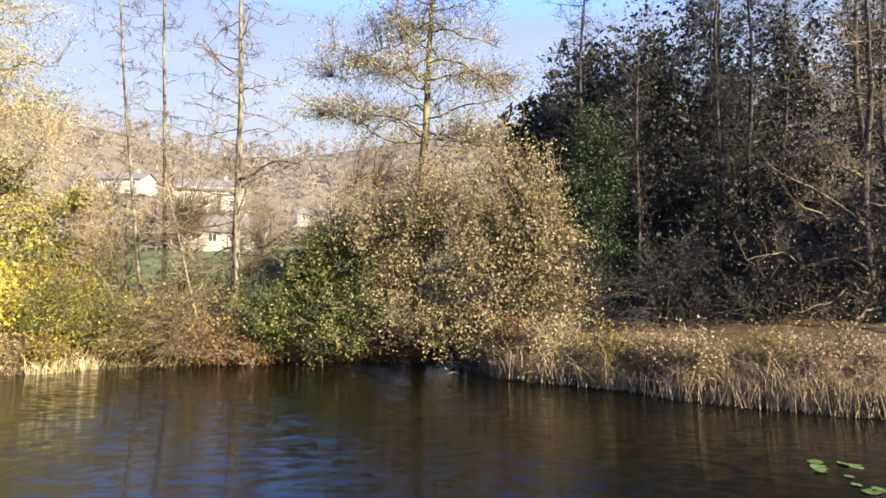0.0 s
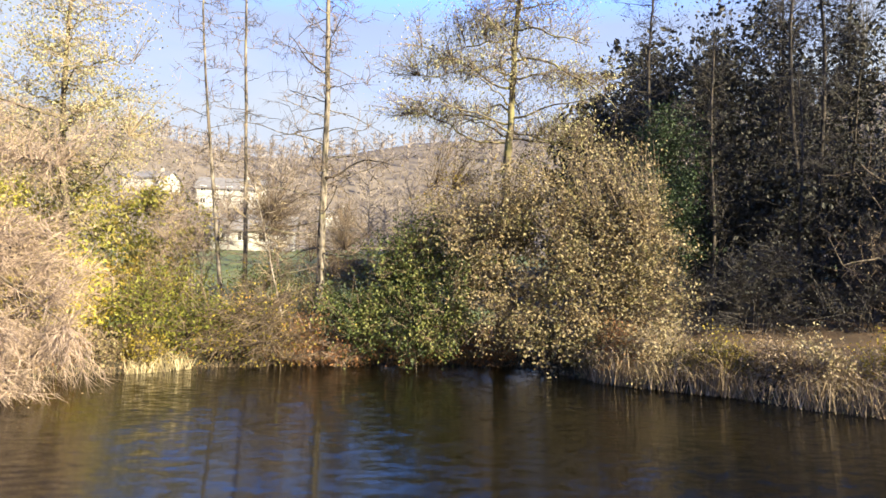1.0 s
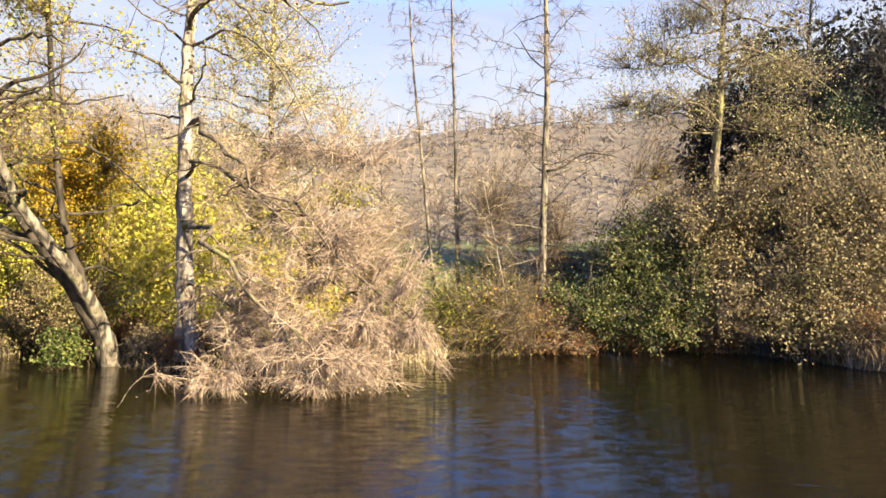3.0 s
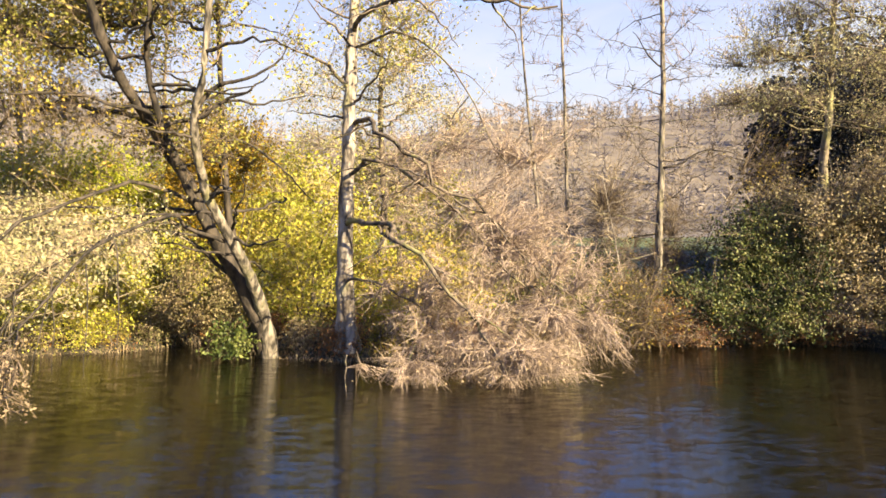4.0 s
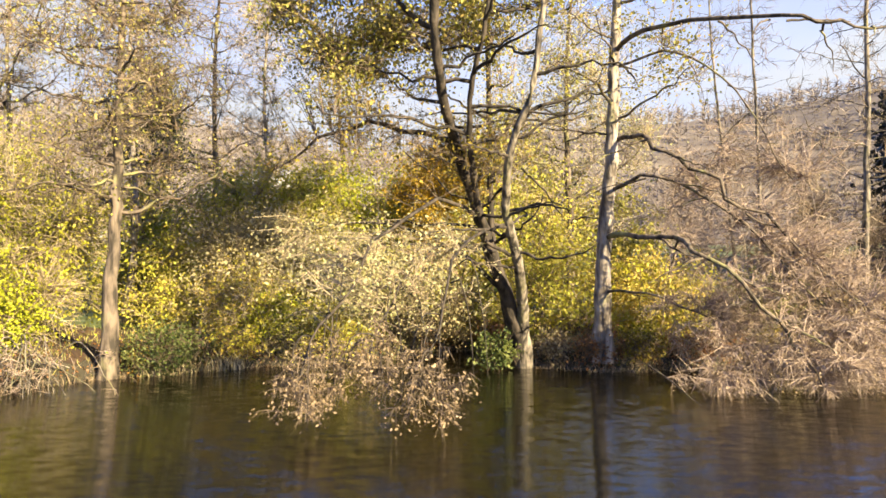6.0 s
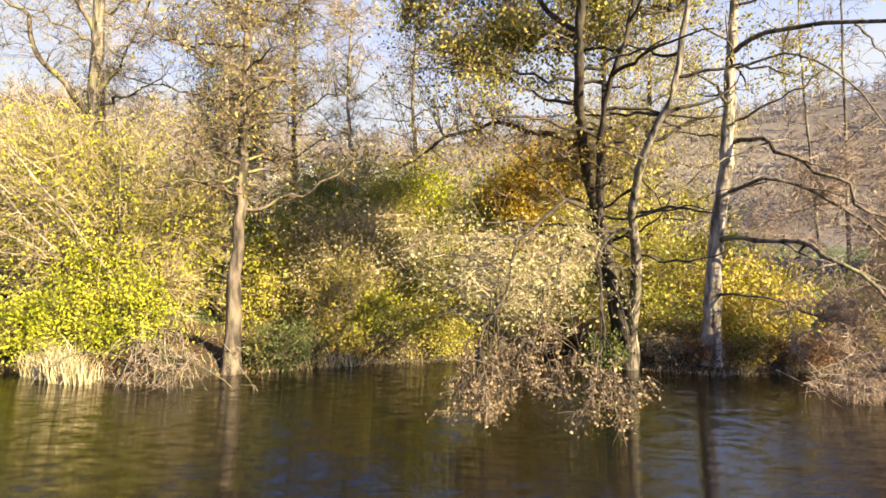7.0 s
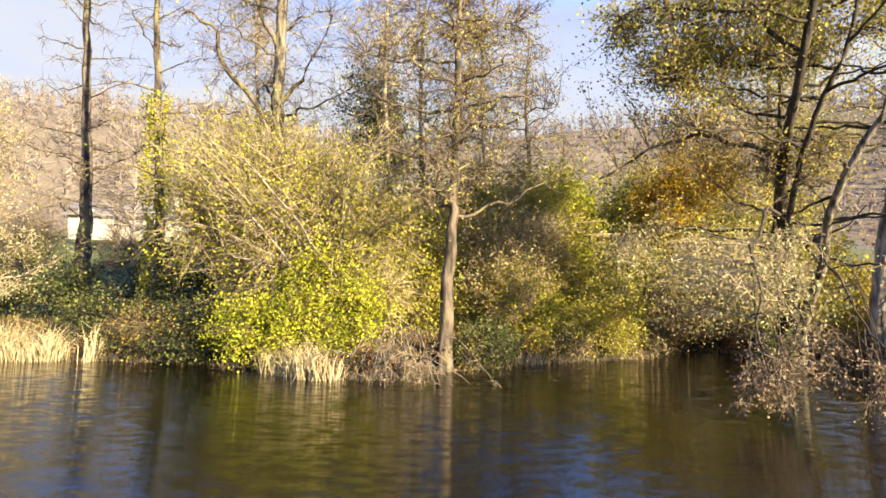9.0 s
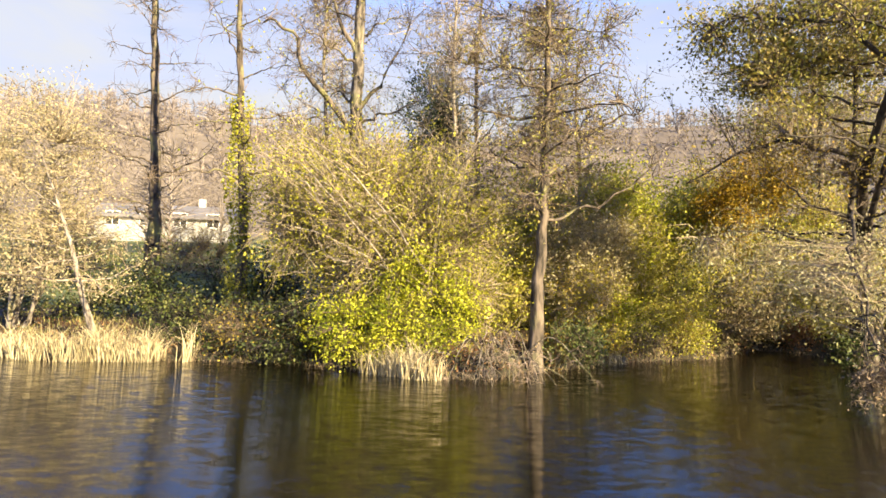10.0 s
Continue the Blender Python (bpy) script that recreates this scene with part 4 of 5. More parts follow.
lm += side_limbs(line, 10, 0.55, 0.98, lambda s: 2.2, 0.2, 0.1, 0.035)
sk = add_limbs(ob, lm, M_BARK, 6)
C = np.concatenate([cloud(620, (-19.3, 15.8, 0.7, 2.2, 1.2, 0.75), (-18.2, 15.9, 1.0, 1.2, 0.9, 0.9), (-21.0, 15.4, 0.3, 1.0, 0.6, 0.3), fill=0.15, rough=0.35), cloud(420, (-18.9, 16.3, 2.3, 1.9, 1.1, 1.3), (-20.6, 16.4, 1.8, 1.5, 1.0, 1.3), fill=0.1, rough=0.35)])
clothe(ob, sk, C, T_PINK, L_BROWN, 4, 0.045, 0.13, 0.010, 16, 0.45, droop=0.75, twig_name="drooping_spray", crown_name="withered_foliage")
C = cloud(600, (-19.4, 17.4, 5.0, 2.0, 1.0, 1.1), (-19.6, 16.8, 3.4, 2.3, 1.3, 1.5), (-21.2, 17.2, 4.4, 1.3, 1.0, 1.4), (-18.2, 17.0, 2.6, 1.3, 1.1, 1.2), fill=0.05, rough=0.35)
clothe(ob, sk, C, T_PINK, L_BROWN, 2, 0.045, 0.15, 0.010, 10, 0.55, droop=0.25, twig_name="fine_spray", crown_name="fine_foliage")
C = cloud(190, (-22.3, 17.6, 9.4, 2.1, 1.8, 2.2), (-21.4, 17.4, 7.4, 1.2, 1.2, 1.0), (-24.0, 17.4, 7.0, 1.1, 1.1, 1.1), fill=0.2, rough=0.2)
clothe(ob, sk, C, T_BROWN, L_ALDER, 13, 0.068, 0.18, 0.010, 5, 0.4)
C = cloud(300, (-22.4, 17.4, 12.6, 2.9, 2.3, 2.6), fill=0.15, rough=0.25)
clothe(ob, sk, C, T_BROWN, L_ALDER, 12, 0.11, 0.26, 0.012, 3, 0.5, twig_name="upper_spray", crown_name="upper_crown")

ob = thing("leaning_tree", "many-stemmed tree with yellowing leaves leaning out over the water", "tree")
# dark stems and limbs: their shaded sides are put into the bark colour too
stems = [([(-24.70, 19.0, 0), (-24.80, 18.6, 1.0), (-24.92, 17.9, 1.9), (-25.05, 17.3, 2.5), (-25.28, 16.7, 3.2), (-25.48, 16.1, 4.0), (-25.44, 15.4, 5.0), (-25.1, 14.9, 6.0), (-24.9, 14.6, 8.0)], 0.18, M_GREY),
         ([(-24.80, 19.15, 0), (-24.98, 18.6, 1.0), (-25.5, 17.9, 2.4), (-25.82, 17.4, 3.2), (-26.10, 17.1, 4.0), (-26.5, 16.3, 5.0), (-26.85, 15.2, 6.0), (-27.0, 14.5, 7.0), (-27.0, 14.0, 8.6), (-27.2, 13.8, 11)], 0.21, M_DARK_SHADE),
         ([(-24.92, 19.2, 0.0), (-25.2, 18.8, 1.5), (-25.6, 18.4, 3.2), (-25.7, 18.0, 5.6), (-25.9, 17.6, 10.5)], 0.15, M_DARK_SHADE),
         ([(-25.72, 17.5, 2.9), (-26.1, 16.6, 4.2), (-26.3, 15.4, 5.8), (-26.0, 14.6, 7.4), (-25.8, 14.2, 10.0)], 0.10, M_DARK_SHADE)]
lm, sk0 = [], []
for k, (pts, r, mat) in enumerate(stems):
    me, line = stem_mesh("trunk", rooted(pts) if k < 3 else pts, r, r * 0.3, mat, 12, 0.08 if k < 3 else 0, 34, 0.012)
    part("trunk", me, ob)
    sk0.append(line[8:])
    lm += side_limbs(line, 11, 0.35, 0.97, lambda s: 2.7 * (1.2 - 0.5 * s), 0.15, 0.0, 0.045)
HANG = [(np.array([(-26.0, 17.2, 3.6), (-26.7, 16.4, 4.0), (-27.6, 15.2, 3.5), (-28.3, 13.9, 2.5), (-28.8, 12.9, 1.5), (-28.95, 12.3, 0.9)]), 0.05),
        (np.array([(-25.3, 17.0, 2.8), (-25.9, 16.2, 3.2), (-26.4, 14.8, 2.8), (-26.8, 13.4, 1.9), (-27.0, 12.3, 1.0)]), 0.045),
        (np.array([(-25.6, 17.4, 2.9), (-26.6, 16.2, 3.0), (-27.4, 14.8, 2.4), (-27.9, 13.4, 1.5), (-28.0, 12.6, 0.9)]), 0.04)]
lm += HANG + [(np.array([(-26.6, 16.2, 5.2), (-28.0, 16.2, 5.6), (-29.4, 16.4, 5.3), (-30.6, 16.6, 4.6)]), 0.07),
              (np.array([(-25.8, 17.6, 3.0), (-27.0, 17.4, 3.3), (-28.4, 17.2, 3.6), (-29.8, 17.2, 3.3)]), 0.06),
              (np.array([(-25.35, 18.1, 2.0), (-26.2, 17.8, 2.7), (-27.2, 17.6, 3.1), (-28.2, 17.2, 2.9)]), 0.06),
              (np.array([(-26.9, 14.6, 7.0), (-28.0, 14.8, 7.9), (-29.2, 15.2, 8.2), (-30.4, 15.6, 8.0)]), 0.06),
              (np.array([(-25.42, 15.3, 5.2), (-24.8, 15.2, 5.8), (-24.2, 15.2, 6.0), (-23.6, 15.3, 6.6)]), 0.05)]
for base_pts, _ in HANG:
    for q in range(7):
        j = len(base_pts) - 2 - q % 2
        a = base_pts[j] + (base_pts[j + 1] - base_pts[j]) * rng.uniform(0, 1)
        side = rng.uniform(-1, 1)
        lm.append((np.array([a, a + np.array([0.35 * side, -0.3, 0.02]), a + np.array([0.6 * side, -0.55, -0.35 * a[2]]), a + np.array([0.75 * side, -0.75, -0.75 * a[2]])]), 0.016))
sk = np.concatenate(sk0 + [add_limbs(ob, lm, M_DARK_SHADE, 6)])
C = cloud(860, (-27.4, 16.0, 8.0, 3.2, 2.4, 1.9), (-29.2, 16.2, 7.4, 1.8, 1.5, 1.4), (-28.8, 15.6, 6.3, 1.5, 1.0, 0.7), (-25.6, 16.6, 5.4, 1.0, 0.9, 0.9), fill=0.2, rough=0.42)
clothe(ob, sk, C, T_BROWN, L_ALDER, 14, 0.062, 0.16, 0.010, 5, 0.4)
C = cloud(260, (-28.2, 16.3, 5.4, 2.2, 1.2, 1.1), (-26.4, 16.6, 5.0, 1.2, 0.9, 1.0), fill=0.1, rough=0.4)
clothe(ob, sk, C, T_BROWN, L_OLIVE, 8, 0.06, 0.15, 0.010, 7, 0.5, twig_name="middle_spray", crown_name="middle_foliage")
C = cloud(190, (-28.9, 12.2, 0.7, 0.6, 0.5, 0.5), (-27.0, 12.0, 0.75, 0.6, 0.5, 0.5), (-28.0, 12.6, 1.0, 0.9, 0.5, 0.5), fill=0.1, rough=0.6)
clothe(ob, sk, C, T_BROWN, L_BROWN, 10, 0.045, 0.05, 0.012, 7, 0.34, droop=1.4, twig_name="hanging_spray", crown_name="withered_foliage")
C = cloud(420, (-28.2, 14.6, 2.2, 1.9, 1.6, 0.8), (-29.4, 16.2, 2.9, 1.7, 1.2, 0.9), (-26.9, 16.0, 2.9, 1.0, 1.0, 0.7), fill=0.1, rough=0.4)
clothe(ob, sk, C, T_PALE, L_CREAM, 16, 0.055, 0.15, 0.009, 6, 0.45, droop=0.4, twig_name="low_spray", crown_name="low_foliage")
C = cloud(560, (-27.4, 16.2, 8.3, 3.0, 2.2, 1.5), (-29.5, 16.2, 7.7, 1.6, 1.4, 1.1), (-25.6, 15.4, 8.2, 1.6, 1.4, 1.2), fill=0.2, rough=0.3)
clothe(ob, sk, C, T_BROWN, L_ALDER, 17, 0.07, 0.17, 0.011, 6, 0.45, twig_name="high_spray", crown_name="high_crown")
C = cloud(460, (-26.6, 16.4, 11.6, 3.8, 2.8, 2.4), fill=0.15, rough=0.25)
clothe(ob, sk, C, T_BROWN, L_ALDER, 12, 0.11, 0.26, 0.012, 3, 0.5, twig_name="upper_spray", crown_name="upper_crown")
shrub("bright green sprout at a tree's foot", [(-25.5, 18.3, 0.45, 0.45, 0.3, 0.35)], L_GREEN, T_BROWN, 70, 20, 0.07, 5, 0.012, M_BARK, (-25.3, 18.9), 0.1, name="sprout", category="shrub")

# ---------------------------------------------------------------- the yellow thicket
bare_tree("tall tree with pale yellow leaves behind the point", [(-22.4, 25.2, 0), (-22.3, 25.2, 4), (-22.5, 25.1, 8), (-22.3, 25, 13)], 0.2, M_BARK, T_PALE, 30, 0.35, 0.97, 3.2, 0.25, 0.0, 0.05, 8, 5, 0.5, L_CREAM, 16, 0.065, "yellow_tree", 0.3, extra=[(-22.2, 25.0, 9.6, 3.1, 2.2, 3.0), (-20.6, 25.0, 7.6, 1.9, 1.6, 1.6), (-24.6, 25.0, 7.6, 1.9, 1.6, 2.0)])
for k, (x, y, z, rx, rz, leaf) in enumerate([(-24.0, 22.2, 2.9, 2.2, 2.8, L_YELLOW), (-20.6, 21.2, 1.7, 1.8, 1.7, L_GOLD), (-27.6, 22.8, 3.2, 2.2, 3.1, L_YELLOW), (-31.0, 22.6, 3.1, 2.2, 3.0, L_YELLOW), (-34.2, 22.4, 2.7, 2.2, 2.8, L_LIME), (-37.0, 23.2, 3.0, 2.2, 2.9, L_YELLOW), (-29.4, 25.0, 4.0, 2.6, 3.0, L_LIME), (-25.6, 25.6, 4.2, 2.5, 3.4, L_YELLOW)]):
    shrub("dense yellow-leaved thicket shrub on the bank" if leaf is not L_GOLD else "golden thicket shrub behind yellow ones", [(x, y, z, rx, 1.5, rz), (x + rng.uniform(-1, 1), y - 0.5, z * 0.55, rx * 0.8, 1.3, z * 0.6)], leaf, T_PALE, 480, 18, 0.085, 9, 0.04, M_BARK, None, 0.22, 4, 0.5, 0.35, name="thicket_shrub", group="thicket shrubs", rough=0.2)
for x, y, h, leaf in [(-23.2, 27.0, 7.4, L_ALDER), (-26.2, 28.2, 7.0, L_YELLOW), (-29.0, 28.6, 6.4, L_ALDER), (-32.6, 27.4, 6.2, L_WILLOW), (-35.4, 28.4, 6.6, L_ALDER), (-38.6, 27.0, 6.2, L_WILLOW), (-20.4, 27.4, 6.2, L_ALDER)]:
    shrub("young yellow-olive tree behind the bank thicket", [(x, y, h * 0.72, 1.7, 1.2, h * 0.30), (x + 0.5, y - 0.3, h * 0.42, 1.8, 1.2, h * 0.30)], leaf, T_BROWN, 280, 18, 0.11, 7, 0.05, M_BARK, None, 0.2, 4, 0.55, 0.25, name="young_tree", category="tree", group="young trees behind the thicket", rough=0.4)
shrub("tall tan and yellow shrub on the bank", [(-32.6, 20.2, 2.2, 1.6, 0.9, 2.1), (-31.6, 20.6, 3.2, 1.3, 0.9, 1.3)], L_PALE, T_PALE, 520, 24, 0.06, 9, 0.03, M_BARK, (-32.2, 20.6), 0.2, 6, 0.5, 0.3)
shrub("tall golden shrub on the bank", [(-29.6, 21.2, 1.5, 1.6, 0.9, 1.4), (-28.4, 21.4, 1.9, 1.4, 0.9, 1.2)], L_YELLOW, T_PALE, 400, 26, 0.06, 9, 0.03, M_BARK, (-29.2, 21.5), 0.2, 6, 0.5, 0.3)
shrub("tall bright yellow shrub on the bank", [(-33.6, 20.8, 2.5, 1.5, 0.9, 2.2), (-34.6, 20.4, 1.5, 1.2, 0.8, 1.3)], L_YELLOW, T_PALE, 440, 24, 0.062, 9, 0.03, M_BARK, (-33.8, 21.2), 0.2, 5, 0.5, 0.3, rough=0.35)
for x, y, leaf in [(-31.3, 21.0, L_YELLOW), (-30.2, 22.0, L_LIME), (-33.0, 22.0, L_WILLOW), (-27.4, 23.0, L_YELLOW)]:
    shrub("tall loose yellow-olive shrub in a bank thicket", [(x, y, 2.0, 1.2, 0.8, 1.6), (x + 0.3, y + 0.4, 3.9, 1.3, 0.8, 1.5), (x - 0.6, y + 0.3, 4.6, 0.8, 0.6, 1.3)], leaf, T_PALE, 460, 22, 0.07, 10, 0.03, M_BARK, None, 0.17, 5, 0.5, 0.3, name="thicket_shrub", group="thicket shrubs", rough=0.45)
shrub("low bright yellow shrub on the waterline", [(-30.4, 19.5, 0.75, 1.5, 0.7, 0.75), (-29.4, 20.0, 1.3, 1.2, 0.8, 1.0)], L_YELLOW, T_PALE, 480, 24, 0.05, 8, 0.02, M_BARK, (-30.0, 20.1), 0.15)
shrub("tan twiggy shrub beside a yellow one", [(-32.3, 19.6, 1.5, 1.3, 0.9, 1.4)], L_GOLD, T_PALE, 420, 12, 0.05, 9, 0.02, M_BARK, (-32.2, 20.0), 0.18, 7, 0.5, 0.2)
shrub("tan shrub over the dark bank hollow", [(-27.3, 21.0, 1.3, 1.8, 0.9, 1.2)], L_TAN, T_BROWN, 360, 18, 0.055, 8, 0.02, M_BARK, (-27.3, 21.3), 0.2)
shrub("bright yellow shrub on the bank", [(-31.6, 19.8, 1.0, 0.9, 0.7, 0.9)], L_LIME, T_PALE, 200, 24, 0.06, 6, 0.02, M_BARK, None, 0.15)
for x, leaf, r in [(-20.4, L_RUST, 0.9), (-21.8, L_OLIVE, 0.7), (-23.9, L_TAN, 0.6), (-26.3, L_OLIVE, 0.9), (-28.2, L_TAN, 0.8), (-18.6, L_TAN, 0.8), (-22.9, L_RUST, 0.6), (-25.2, L_RUST, 0.6), (-27.3, L_RUST, 0.8), (-29.2, L_OLIVE, 0.7), (-30.8, L_TAN, 0.8), (-31.9, L_GOLD, 0.7), (-33.6, L_OLIVE, 0.5), (-17.6, L_OLIVE, 0.7), (-19.5, L_RUST, 0.8), (-33.0, L_GREEN, 0.7), (-39.8, L_OLIVE, 0.8), (-10.0, L_RUST, 1.0), (-12.4, L_OLIVE, 0.9)]:
    y = float(shore_y(x)) + 0.55
    shrub("low scrub of dry leaves and twigs along the bank", [(x, y, 0.55, r, 0.5, 0.45)], leaf, T_BROWN, 100, 12, 0.054, 6, 0.012, M_BARK, None, 0.13, 6, 0.35, 0.1, "bank_scrub", "scrub", group="scrub along the bank", droop=0.3)
bare_tree("mossy grey tree with thin brownish crown", [(-34.2, 16.75, 0), (-34.1, 16.65, 2.3), (-34.02, 16.6, 4.6), (-34.0, 16.6, 7.2), (-33.95, 16.6, 12.5)], 0.19, M_BARK, T_BROWN, 36, 0.40, 0.97, 3.3, 0.12, 0.05, 0.045, 13, 8, 0.55, L_ALDER, 8, 0.055, "mossy_tree", 0.25, flare=0.1, extra=[(-34.4, 17.2, 7.9, 2.9, 1.8, 2.0), (-33.8, 17.0, 10.5, 2.6, 1.8, 2.6)])

shrub("amber-leaved shrub behind the leaning tree", [(-26.4, 21.4, 5.6, 1.3, 0.9, 1.2), (-27.4, 21.6, 4.4, 1.2, 0.9, 1.3)], L_AMBER, T_BROWN, 420, 26, 0.062, 8, 0.035, M_BARK, (-26.8, 22.4), 0.16, rough=0.35)
shrub("dark green shrub among yellow ones", [(-28.7, 21.6, 2.2, 0.9, 0.7, 0.8), (-27.6, 21.8, 1.6, 0.7, 0.6, 0.8)], L_GREEN, T_BROWN, 220, 26, 0.062, 6, 0.025, M_BARK, (-28.4, 22.1), 0.15)

# ---------------------------------------------------------------- the willow bush and the far left
shrub("large yellow-green willow bush with long pale stems", [(-38.2, 17.6, 3.6, 2.5, 1.7, 2.6), (-40.2, 17.9, 4.2, 1.4, 1.3, 2.0), (-36.2, 17.5, 2.9, 1.5, 1.3, 2.1)], L_WILLOW, T_PALE, 1500, 19, 0.06, 18, 0.04, M_PALE, (-37.6, 17.3), 0.22, 7, 1.0, 0.35, "willow_bush", "bush", rough=0.3, twig_r=0.014)
willow = bpy.data.objects["willow_bush"]
arch = []
for k in range(16):
    a = np.array([-36.6 + rng.normal() * 0.4, 16.9 + rng.normal() * 0.3, 1.6 + rng.uniform(0, 0.8)])
    out = np.array([-rng.uniform(1.2, 4.4) if k % 4 else rng.uniform(0.3, 1.6), -rng.uniform(0.2, 0.9), rng.uniform(1.4, 3.6)])
    arch.append((np.array([a, a + out * np.array([0.3, 0.5, 0.42]), a + out * np.array([0.65, 0.8, 0.8]), a + out]), rng.uniform(0.020, 0.038)))
    for q in range(3):
        f = rng.uniform(0.3, 0.75)
        b0 = a + out * f
        arch.append((np.array([b0, b0 + out * 0.18 + rng.normal(size=3) * 0.12, b0 + out * 0.38 + rng.normal(size=3) * 0.3]), 0.014))
wsk = add_limbs(willow, arch, M_PALE, 5, "arching_stem")
C = wsk[rng.integers(0, len(wsk), 260)] + rng.normal(size=(260, 3)) * 0.22
clothe(willow, wsk, C, T_PALE, L_WILLOW, 7, 0.05, 0.15, 0.010, 5, 0.5, twig_name="outer_spray", crown_name="outer_foliage")
shrub("bright yellow leafy bush over the water", [(-36.9, 16.3, 1.7, 1.3, 0.8, 1.3), (-38.6, 16.2, 0.9, 1.0, 0.7, 0.8)], L_LIME, T_BROWN, 560, 30, 0.052, 8, 0.03, M_BARK, (-37.4, 16.8), 0.18, name="leafy_bush", category="bush")
ob = thing("dead_brush", "dead pinkish stems arching from the bank into the water", "brush")
lm = []
for k in range(30):
    a = np.array([-35.3 + rng.normal() * 0.45, 15.7 + rng.normal() * 0.2, gz(-35.3, 15.7) + rng.uniform(0.0, 0.3)])
    e = np.array([-34.95 + rng.normal() * 0.62, 14.75 + rng.normal() * 0.22, -0.05])
    top = (a + e) / 2 + np.array([0, 0, rng.uniform(0.25, 0.95)])
    lm.append((np.array([a, a * 0.45 + top * 0.6 - e * 0.05, top, top * 0.35 + e * 0.65 + np.array([0, -0.05, 0.1]), e]), rng.uniform(0.010, 0.022)))
sk = add_limbs(ob, lm, M_GREY, 5, "stem")
C = sk[rng.integers(0, len(sk), 80)] + rng.normal(size=(80, 3)) * 0.16
clothe(ob, sk, C[C[:, 2] > 0.05], T_PINK, L_BROWN, 2, 0.045, 0.1, 0.008, 5, 0.35, droop=0.5)
shrub("grey-green bush at the foot of a mossy tree", [(-33.2, 16.9, 0.6, 0.8, 0.5, 0.5)], L_GREEN, T_BROWN, 160, 18, 0.05, 5, 0.015, M_BARK, None, 0.14)
ob = thing("forked_tree", "thick mossy forked tree with bare crooked limbs", "tree")
me, line = stem_mesh("trunk", rooted([(-39.1, 19.8, 0), (-39.1, 19.7, 3), (-39.08, 19.5, 6), (-39.05, 19.5, 10), (-38.9, 19.5, 14)]), 0.30, 0.10, M_GREY, 12, 0.1, 34, 0.02)
part("trunk", me, ob)
lm = [(np.array([(-39.1, 19.5, 6.2), (-39.9, 19.3, 7.2), (-40.7, 19.2, 8.0), (-41.1, 19.1, 9.0), (-41.9, 19.0, 9.2)]), 0.10), (np.array([(-39.05, 19.5, 8.2), (-39.6, 19.4, 9.6), (-40.0, 19.3, 11.2)]), 0.09), (np.array([(-39.0, 19.5, 7.0), (-38.2, 19.4, 8.0), (-37.6, 19.3, 9.4)]), 0.07)] + side_limbs(line, 12, 0.5, 0.97, lambda s: 2.2, 0.25, 0.1, 0.045)
sk = add_limbs(ob, lm, M_BARK, 6)
C = sk[rng.integers(0, len(sk), 520)] + rng.normal(size=(520, 3)) * 0.5
clothe(ob, sk, C, T_BROWN, L_ALDER, 4, 0.05, 0.3, 0.009, 7, 0.5)
shrub("dark green ivy-clad treetop", [(-37.2, 24.0, 8.6, 1.2, 1.0, 1.6), (-36.8, 24.2, 6.8, 1.1, 1.0, 1.4)], L_CONIF, T_DARK_SHADE, 380, 28, 0.07, 4, 0.06, M_DARK_SHADE, (-37, 24.1), 0.2, name="evergreen_tree", category="tree")
bare_tree("tall bare tree with rough brown trunk", [(-46.6, 23, 0), (-46.55, 23, 3.6), (-46.6, 23, 6.6), (-46.75, 23, 11.5), (-46.8, 23, 15)], 0.29, M_BARK, T_BROWN, 34, 0.28, 0.98, 2.6, 0.05, 0.1, 0.04, 7, 6, 0.5, name="bare_tree", flare=0.12)
bare_tree("bare ivy-footed tree at the water's edge", [(-42.15, 18.9, 0), (-42.13, 19, 3.5), (-42.28, 19, 6.6), (-42.4, 19, 10), (-42.4, 19, 14)], 0.18, M_BARK, T_BROWN, 28, 0.3, 0.98, 2.3, 0.1, 0.1, 0.035, 6, 6, 0.5, L_LIME, 2, 0.055, name="bare_tree")
bare_tree("bare tree behind the thicket", [(-35.5, 26, 0), (-35.3, 26, 5), (-35.4, 26, 10), (-35.2, 26, 14)], 0.16, M_BARK, T_BROWN, 34, 0.3, 0.98, 2.6, 0.25, 0.1, 0.04, 8, 6, 0.55, L_PALE, 3, 0.055, name="bare_tree")
bare_tree("bare tree behind the thicket", [(-31.0, 28, 0), (-30.8, 28, 5), (-31.1, 28, 9), (-31.0, 28, 12)], 0.15, M_BARK, T_BROWN, 30, 0.25, 0.98, 2.8, 0.2, 0.1, 0.04, 8, 6, 0.55, L_OLIVE, 8, 0.06, name="bare_tree")
bare_tree("bare pale-twigged tree behind a willow bush", [(-40.6, 22.5, 0), (-40.4, 22.5, 4.55), (-40.7, 22.5, 9.1), (-40.6, 22.5, 13)], 0.13, M_PALE, T_PALE, 34, 0.2, 0.98, 2.6, 0.7, 0.3, 0.03, 14, 9, 0.6, L_PALE, 3, 0.05, name="bare_tree")
bare_tree("bare pale-twigged tree behind a willow bush", [(-36.2, 21.5, 0), (-36.0, 21.5, 4.199999999999999), (-36.300000000000004, 21.5, 8.399999999999999), (-36.2, 21.5, 12)], 0.13, M_PALE, T_PALE, 34, 0.2, 0.98, 2.6, 0.7, 0.3, 0.03, 14, 9, 0.6, L_PALE, 3, 0.05, name="bare_tree")
